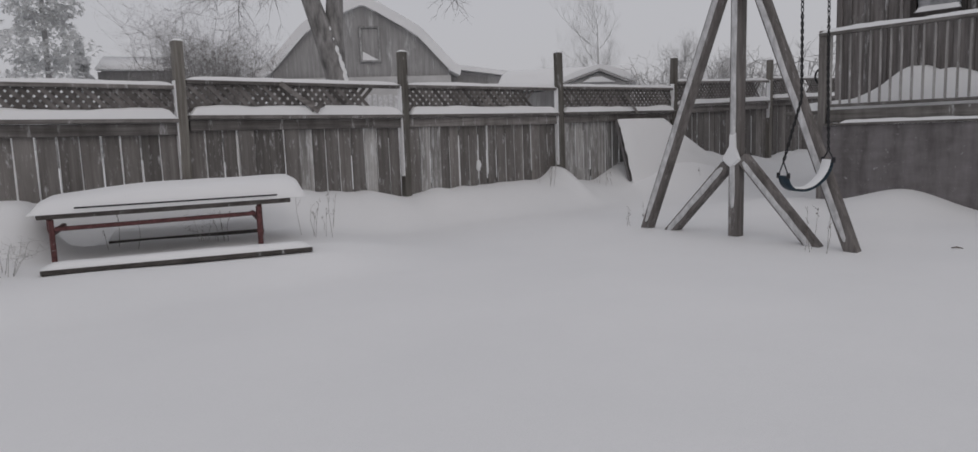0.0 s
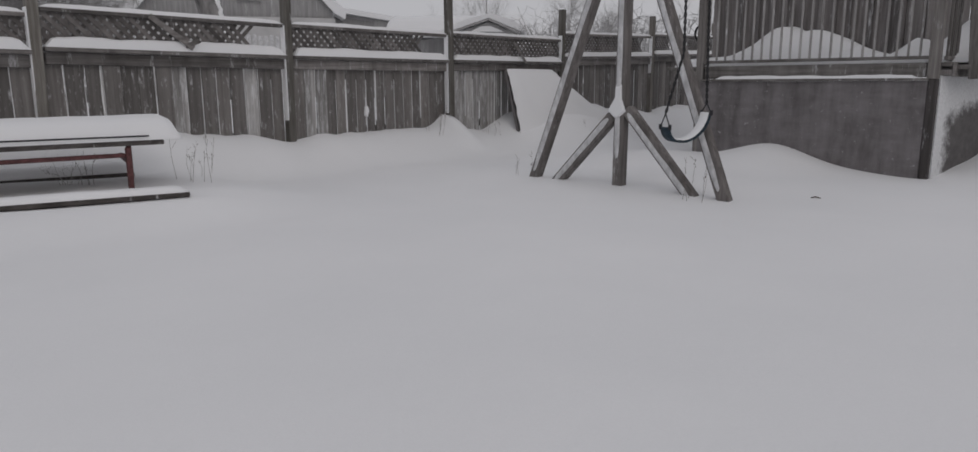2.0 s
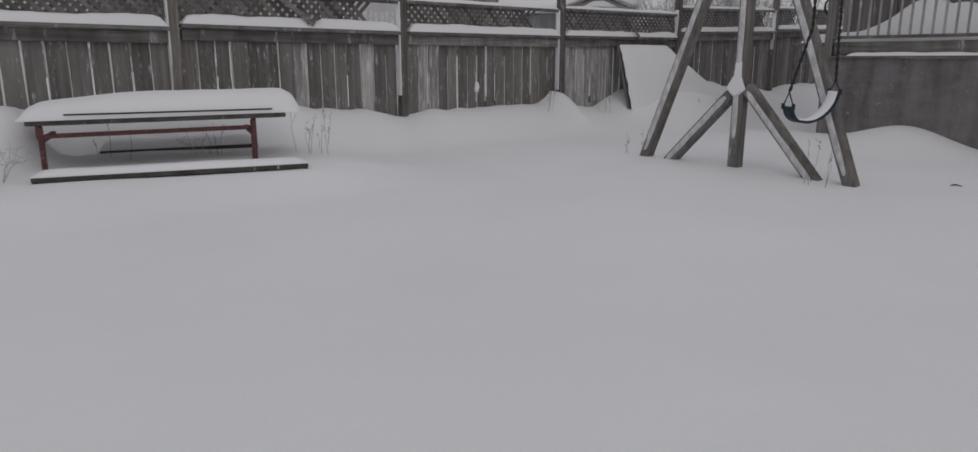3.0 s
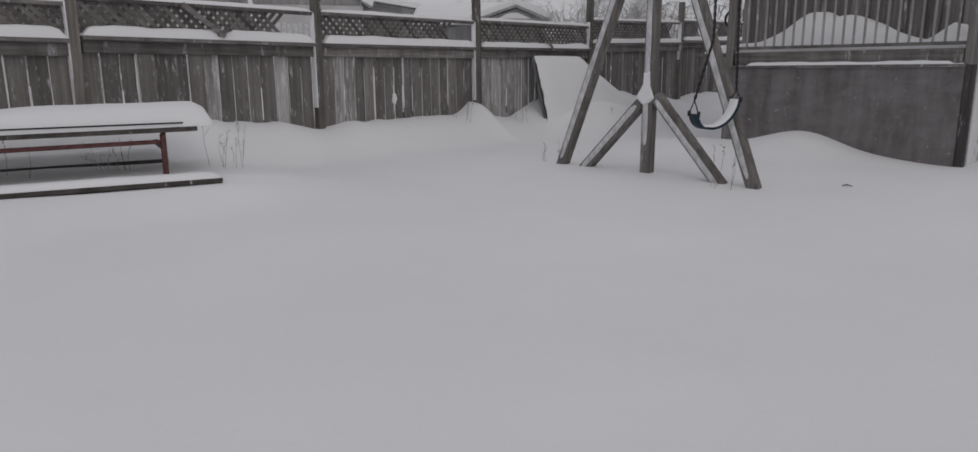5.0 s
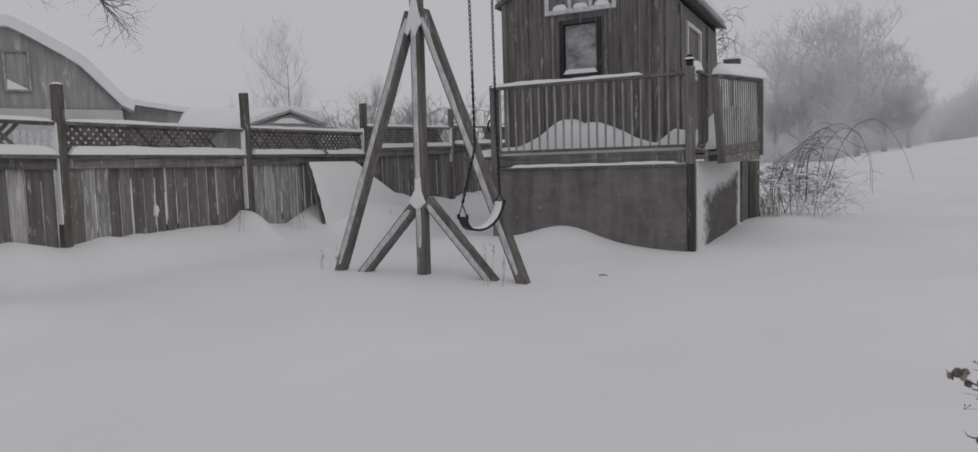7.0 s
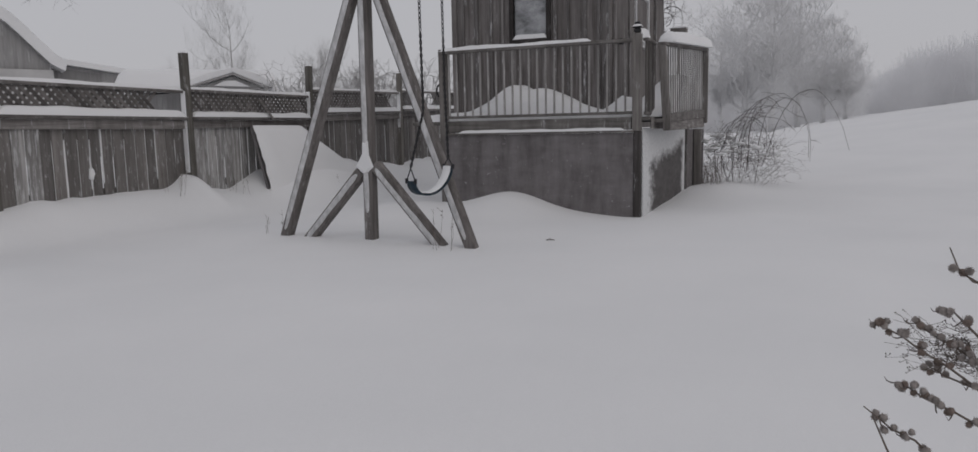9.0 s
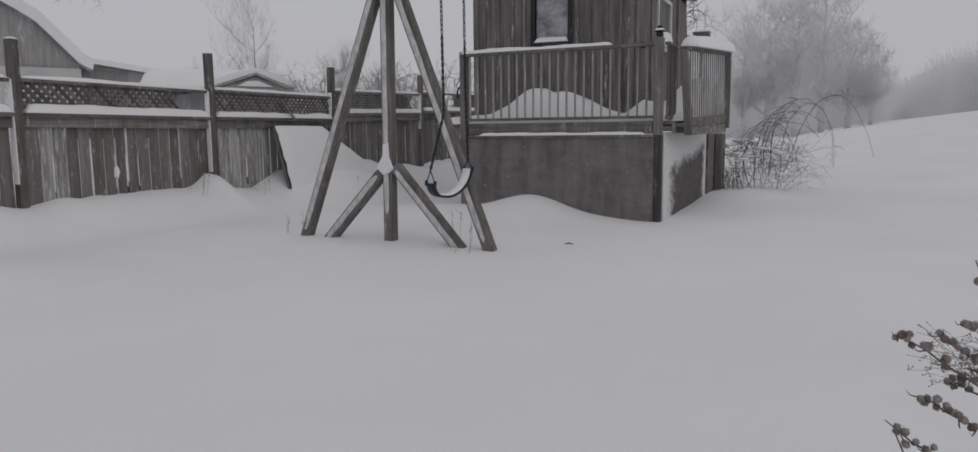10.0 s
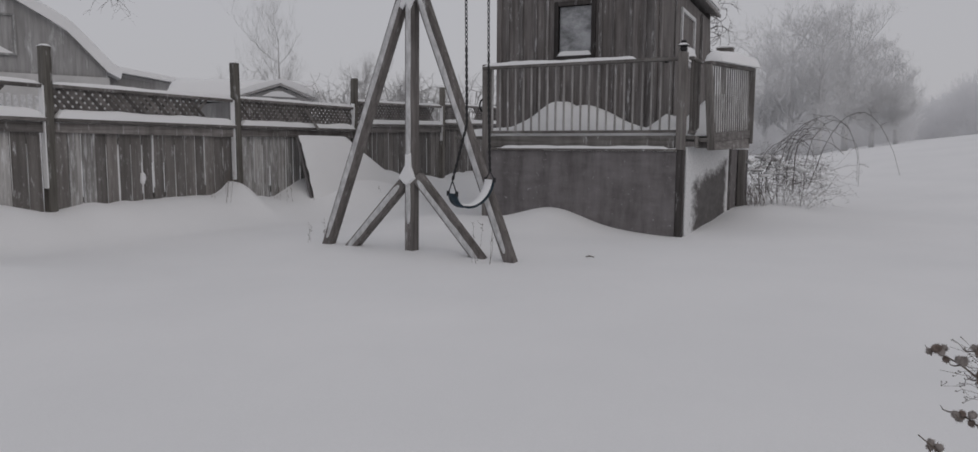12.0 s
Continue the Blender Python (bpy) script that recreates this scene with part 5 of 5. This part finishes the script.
for row, (d, lift, n) in enumerate(((140, 0.5, 380), (180, 3.0, 420))):
    for i in range(n):
        uy = 0.16 - 0.62 * (i + rng.random()) / n
        c = away(1.0, uy, d + rng.uniform(-8, 8))
        hgt = (8.6 + lift + 2.2 * noise.noise(Vector((uy * 14, row * 3.0, 0))) + 7.5 * smooth01(-0.085, -0.17, uy)) * rng.uniform(0.6, 1.05)
        side = Vector((c.y, -c.x, 0)).normalized()
        fore = Vector((c.x, c.y, 0)).normalized()
        for k in range(170):
            z0 = hgt * rng.uniform(0.0, 0.75)
            p = c + Vector((0, 0, z0))
            a = rng.gauss(0, 0.75)
            ln = (hgt - z0) * rng.uniform(0.4, 1.0) * (0.75 + 0.25 * math.cos(a))
            q = p + side * math.sin(a) * ln * 0.75 + fore * rng.uniform(-0.6, 0.6) + Vector((0, 0, abs(math.cos(a)) * ln))
            e = (side * math.cos(a) - Vector((0, 0, 1)) * math.sin(a)) * rng.uniform(0.012, 0.03)
            b2 = len(v)
            v += [p - e, p + e, q + e * 0.5, q - e * 0.5]
            f.append((b2, b2 + 1, b2 + 2, b2 + 3))
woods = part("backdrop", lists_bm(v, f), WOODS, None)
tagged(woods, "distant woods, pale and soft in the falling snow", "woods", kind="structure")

# ---- weeds standing in the snow ----
def weed(at, h, n, seed, label="dry weed stalks standing in the snow", heads=True):
    rng = random.Random(seed)
    z = snow_height(at[0], at[1]) - 0.02
    ob = thing("dry_weed", label, "weed", (at[0], at[1], z), "dry weeds in the yard")
    for i in range(n):
        v, f = [], []
        a = rng.uniform(0, 6.28)
        p = Vector((at[0] + 0.12 * rng.uniform(-1, 1), at[1] + 0.12 * rng.uniform(-1, 1), z))
        hh = h * rng.uniform(0.5, 1)
        q = p + Vector((0.15 * math.cos(a), 0.15 * math.sin(a), 1)) * hh
        m = p.lerp(q, 0.5) + Vector((rng.uniform(-1, 1), rng.uniform(-1, 1), 0)) * 0.02
        tube(v, f, [p, m, q], [0.0016, 0.0012, 0.0008], 4)
        for k in range(2):
            b = p.lerp(q, rng.uniform(0.6, 0.95))
            e = b + Vector((rng.uniform(-1, 1), rng.uniform(-1, 1), rng.uniform(0.6, 2))).normalized() * hh * 0.16
            tube(v, f, [b, e], [0.0013, 0.001], 3)
        for k in range(3 if heads and i % 2 == 0 else 0):
            b = p.lerp(q, rng.uniform(0.7, 1.0)) + Vector((rng.uniform(-1, 1), rng.uniform(-1, 1), 0)) * 0.012
            tube(v, f, [b, b + Vector((0.004, 0, 0.012))], [0.003, 0.0016], 4)
        part("stalk", lists_bm(v, f), STEM, ob)


for i, (x, y, h, n) in enumerate(((5.25, 2.62, 0.38, 5), (5.5, 4.5, 0.22, 6), (2.75, 5.6, 0.45, 6), (3.0, 6.0, 0.3, 4), (1.35, 6.1, 0.3, 3), (1.95, 5.9, 0.3, 4), (6.5, 6.55, 0.3, 5),
                                  (6.17, 6.5, 0.55, 5), (7.3, 6.5, 0.2, 6), (8.9, 5.9, 0.3, 4), (10.75, 1.05, 0.34, 26), (10.5, 1.0, 0.25, 18), (11.0, 1.1, 0.4, 26))):
    weed((x, y), h, n, 200 + i)
thicket("frosted_shrub", "small bare shrub furred with frost beside the table", (0.52, 5.62), 0.3, 12, 161, FROSTWIG, 0.0022, 0.7, "shrub", 1, 7)
thicket("frosted_shrub", "small bare shrub furred with frost under the table", (1.95, 6.0), 0.24, 7, 162, FROSTWIG, 0.002, 0.6, "shrub", 1, 5)
crumb = thing("twig_scrap", "small dark scrap of twig on the snow", "twig", (5.8, 1.87, snow_height(5.8, 1.87)))
zc = snow_height(5.8, 1.87) + 0.008
part("twig", tube_bm([(5.79, 1.9, zc - 0.004), (5.8, 1.87, zc + 0.004), (5.81, 1.83, zc - 0.004)], [0.004, 0.006, 0.003], 6), STEM, crumb)

# ---- burdock close by ----
burdock = thing("burdock", "dry burdock stalks with downy grey burrs, close by", "burdock", (1.85, -0.75, snow_height(1.85, -0.75)))
V0 = Vector((0.9890, -0.1480, 0)).normalized()
VX = Vector((V0.y, -V0.x, 0))


def near(px, pz, d):
    """A place d metres off, px to the side and pz above the eye's level, in parts of d."""
    return Vector(EYE) + Vector((-0.008, 0.001, 0.012)) + V0 * d + VX * (px - 0.004) * d + Vector((0, 0, (pz - 0.004) * d))


rng = random.Random(3)


def burr(at, r):
    bm = bmesh.new()
    bmesh.ops.create_icosphere(bm, subdivisions=2, radius=r * 0.78, matrix=Matrix.Translation(at))
    for q in bm.verts:
        q.co += (q.co - at) * 0.18 * rng.uniform(-1, 1)
    for k in range(90):
        d = Vector((rng.gauss(0, 1), rng.gauss(0, 1), rng.gauss(0, 1))).normalized()
        e = d.cross(Vector((rng.uniform(-1, 1), 0.3, 1))).normalized() * r * 0.05
        p = at + d * r * 0.7
        b = [bm.verts.new(p - e), bm.verts.new(p + e), bm.verts.new(at + d * r * rng.uniform(1.0, 1.22) + e * 2)]
        bm.faces.new(b)
    return bm


def burr_stem(path, burrs, r0=0.0034):
    """A stalk through the given places with burrs in clusters along it: (share of the length, count)."""
    P = [near(*p) for p in path]
    st = part("stalk", tube_bm(P, [r0 * (1 - 0.6 * i / (len(P) - 1)) for i in range(len(P))], 6), STEM, burdock)
    for t, n in burrs:
        k = min(len(P) - 2, int(t * (len(P) - 1)))
        c = P[k].lerp(P[k + 1], t * (len(P) - 1) - k)
        h = Vector((rng.uniform(-1, 1), rng.uniform(-1, 1), rng.uniform(-1, 0))).normalized() * 0.024
        part("bract", tube_bm([c, c + h * 0.6, c + h + Vector((0, 0, 0.004)), c + h * 1.1 + Vector((0.003, 0.003, 0.012))], [0.0016, 0.0016, 0.0012, 0.0005], 5), STEM, st, "curled dry bract")
        for i in range(max(2, round(n * 0.75))):
            o = Vector((rng.uniform(-1, 1), rng.uniform(-1, 1), rng.uniform(-0.6, 1))).normalized() * 0.012
            part("burr", burr(c + o, 0.0098 * rng.uniform(0.85, 1.15)), BURR if rng.random() < 0.75 else BURRB, st)
main = [near(0.115, -0.53, 1.78), near(0.11, -0.42, 1.79), near(0.1, -0.3, 1.8), near(0.095, -0.2, 1.8), near(0.085, -0.1, 1.8)]
part("main_stalk", tube_bm(main, [0.011, 0.009, 0.007, 0.005, 0.003], 8), STEM, burdock, "thick dry main stalk", True)
burr_stem([(0.105, -0.34, 1.8), (0.0655, -0.304, 1.78), (0.0374, -0.284, 1.76), (0.0086, -0.268, 1.75), (-0.0113, -0.2532, 1.74), (-0.028, -0.2455, 1.73), (-0.0416, -0.2363, 1.73)],
          [(0.99, 4), (0.9, 2), (0.83, 3), (0.66, 4), (0.5, 4), (0.36, 3), (0.2, 3)])
burr_stem([(0.103, -0.30, 1.8), (0.0696, -0.2749, 1.83), (0.045, -0.2602, 1.84), (0.0199, -0.2465, 1.85), (0.0004, -0.234, 1.85)], [(0.98, 6), (0.8, 4), (0.62, 3), (0.5, 6), (0.4, 5), (0.3, 4)])
burr_stem([(0.11, -0.385, 1.79), (0.0744, -0.3527, 1.74), (0.0498, -0.3403, 1.72), (0.0117, -0.3255, 1.7), (-0.0016, -0.3162, 1.7), (-0.0128, -0.312, 1.7)], [(0.99, 4), (0.8, 3), (0.62, 4), (0.52, 5), (0.42, 3), (0.25, 4)])
burr_stem([(0.112, -0.45, 1.79), (0.0352, -0.4081, 1.66), (0.0085, -0.3828, 1.63), (-0.0182, -0.3727, 1.62), (-0.0321, -0.362, 1.61), (-0.0497, -0.3493, 1.6)], [(0.8, 4), (0.64, 3), (0.45, 4), (0.3, 3)], 0.0032)
burr_stem([(0.02, -0.5, 1.64), (-0.0161, -0.4126, 1.62), (-0.0275, -0.3869, 1.61), (-0.0389, -0.361, 1.6)], [], 0.003)
burr_stem([(0.098, -0.27, 1.8), (0.0678, -0.2457, 1.78), (0.049, -0.2261, 1.77), (0.0395, -0.2162, 1.77), (0.0303, -0.2136, 1.77)], [(0.98, 4), (0.8, 3), (0.5, 3)])
burr_stem([(0.095, -0.21, 1.8), (0.0638, -0.1805, 1.8), (0.0432, -0.168, 1.8), (0.039, -0.1574, 1.8), (0.032, -0.1397, 1.8)], [(0.6, 3), (0.4, 3)], 0.003)
burr_stem([(0.104, -0.32, 1.8), (0.0717, -0.3081, 1.78), (0.035, -0.2958, 1.77), (0.0254, -0.2898, 1.77), (0.019, -0.2871, 1.77)], [(0.98, 3), (0.75, 3), (0.6, 2)], 0.003)
# fine dry seed stems among them
v, f = [], []
rng = random.Random(17)
for i in range(60):
    a = near(rng.uniform(0.05, 0.085), rng.uniform(-0.30, -0.24), 1.9)
    b = near(rng.uniform(-0.025, 0.05), rng.uniform(-0.295, -0.225), 1.9)
    pts = [a.lerp(b, k / 5) + Vector((rng.uniform(-1, 1), rng.uniform(-1, 1), rng.uniform(-1, 1))) * 0.014 for k in range(6)]
    tube(v, f, pts, [0.00045] * 6, 3)
    for k in range(5):
        q = pts[rng.randint(1, 5)]
        e = q + Vector((rng.uniform(-1, 1), rng.uniform(-1, 1), rng.uniform(-1, 1))) * 0.012
        tube(v, f, [q, e, e + Vector((0.001, 0.002, 0.002))], [0.0005, 0.0006, 0.0022], 4)
part("seed_spray", lists_bm(v, f), STEM, burdock, "fine dry seed stems")

# ---- fence boards, last ----
rng = random.Random(41)
shapes, frosted = [], []
for i in range(6):
    w = 0.135 + 0.003 * (i - 2)
    bm = block(bmesh.new(), (-w / 2, -0.009, 0.0), (w / 2, 0.009, 1.0), 0.003)
    for q in bm.verts:
        q.co.x += 0.004 * rng.uniform(-1, 1)
    me = bpy.data.meshes.new("board")
    bm.to_mesh(me)
    bm.free()
    me.materials.append(FENCE)
    shapes.append(me)
    rimed = me.copy()
    rimed.materials[0] = FENCER
    frosted.append(rimed)
BOARDS = (15, 15, 15, 16, 16, 17, 16, 16)
# gaps packed with more snow than the rest: bay, board, width
WIDE = {(2, 2): 0.03, (3, 4): 0.016, (3, 7): 0.012, (2, 14): 0.012, (1, 6): 0.012, (1, 11): 0.012, (1, 13): 0.011}
# boards set proud of the fence, beside the second post
PROUD = {(3, 0), (3, 1), (3, 2), (4, 0), (2, 6), (2, 3)}
for k in range(len(POSTS) - 1):
    xa, xb = POSTS[k][0] + 0.045, POSTS[k + 1][0] - 0.045
    za, zb = LEDGE[k]
    n = BOARDS[k]
    step = (xb - xa) / n
    snowy = (0.3, 0.95, 0.75, 0.9, 0.75, 0.3, 0.2, 0.2)[k]
    for i in range(n):
        x = xa + step * (i + 0.5)
        slit = 1 - WIDE.get((k, i), 0.0) / step
        rimed = k == 4 or (k, i) in ((3, 1), (3, 2), (2, 12), (2, 7))
        o = new("board", (frosted if rimed else shapes)[rng.randrange(6)])
        o.parent = fence
        top = za + (zb - za) * (i + 0.5) / n - 0.045
        fore = -0.03 if (k, i) in PROUD else 0.0
        o.location = (x + rng.uniform(-0.004, 0.004), rng.uniform(-0.011, 0.011) - 0.008 + fore, -0.2)
        o.scale = (step / 0.1405 * rng.uniform(0.95, 0.985) * slit, 1, top + 0.2)
        o.rotation_euler = (0, rng.uniform(-0.006, 0.006), rng.uniform(-0.03, 0.03))
        if rng.random() < snowy or (k, i) in WIDE:
            # blown snow packed into the joint, uneven and broken off here and there
            w = max(WIDE.get((k, i), 0.0) * 0.8, rng.uniform(0.003, 0.007))
            z0, z1 = rng.choice((0.1, 0.1, 0.45)), top - rng.choice((0.02, 0.05, 0.2))
            v, f = [], []
            for j in range(15):
                z = z0 + (z1 - z0) * j / 14
                u = w * (0.75 + 0.5 * noise.noise(Vector((x * 9, z * 7, k)))) * (0.25 if j in (0, 14) else 1.0)
                m = x + step / 2 - w * 0.25 + 0.003 * noise.noise(Vector((x, z * 3, 5.0)))
                v += [(m - u, FY - 0.012, z), (m - u * 0.3, FY - 0.026, z), (m + u * 0.5, FY - 0.024, z), (m + u, FY - 0.012, z)]
            for j in range(14):
                for q in range(3):
                    b = j * 4 + q
                    f.append((b, b + 1, b + 5, b + 4))
            part("joint_snow", lists_bm(v, f), CRUST, fence)
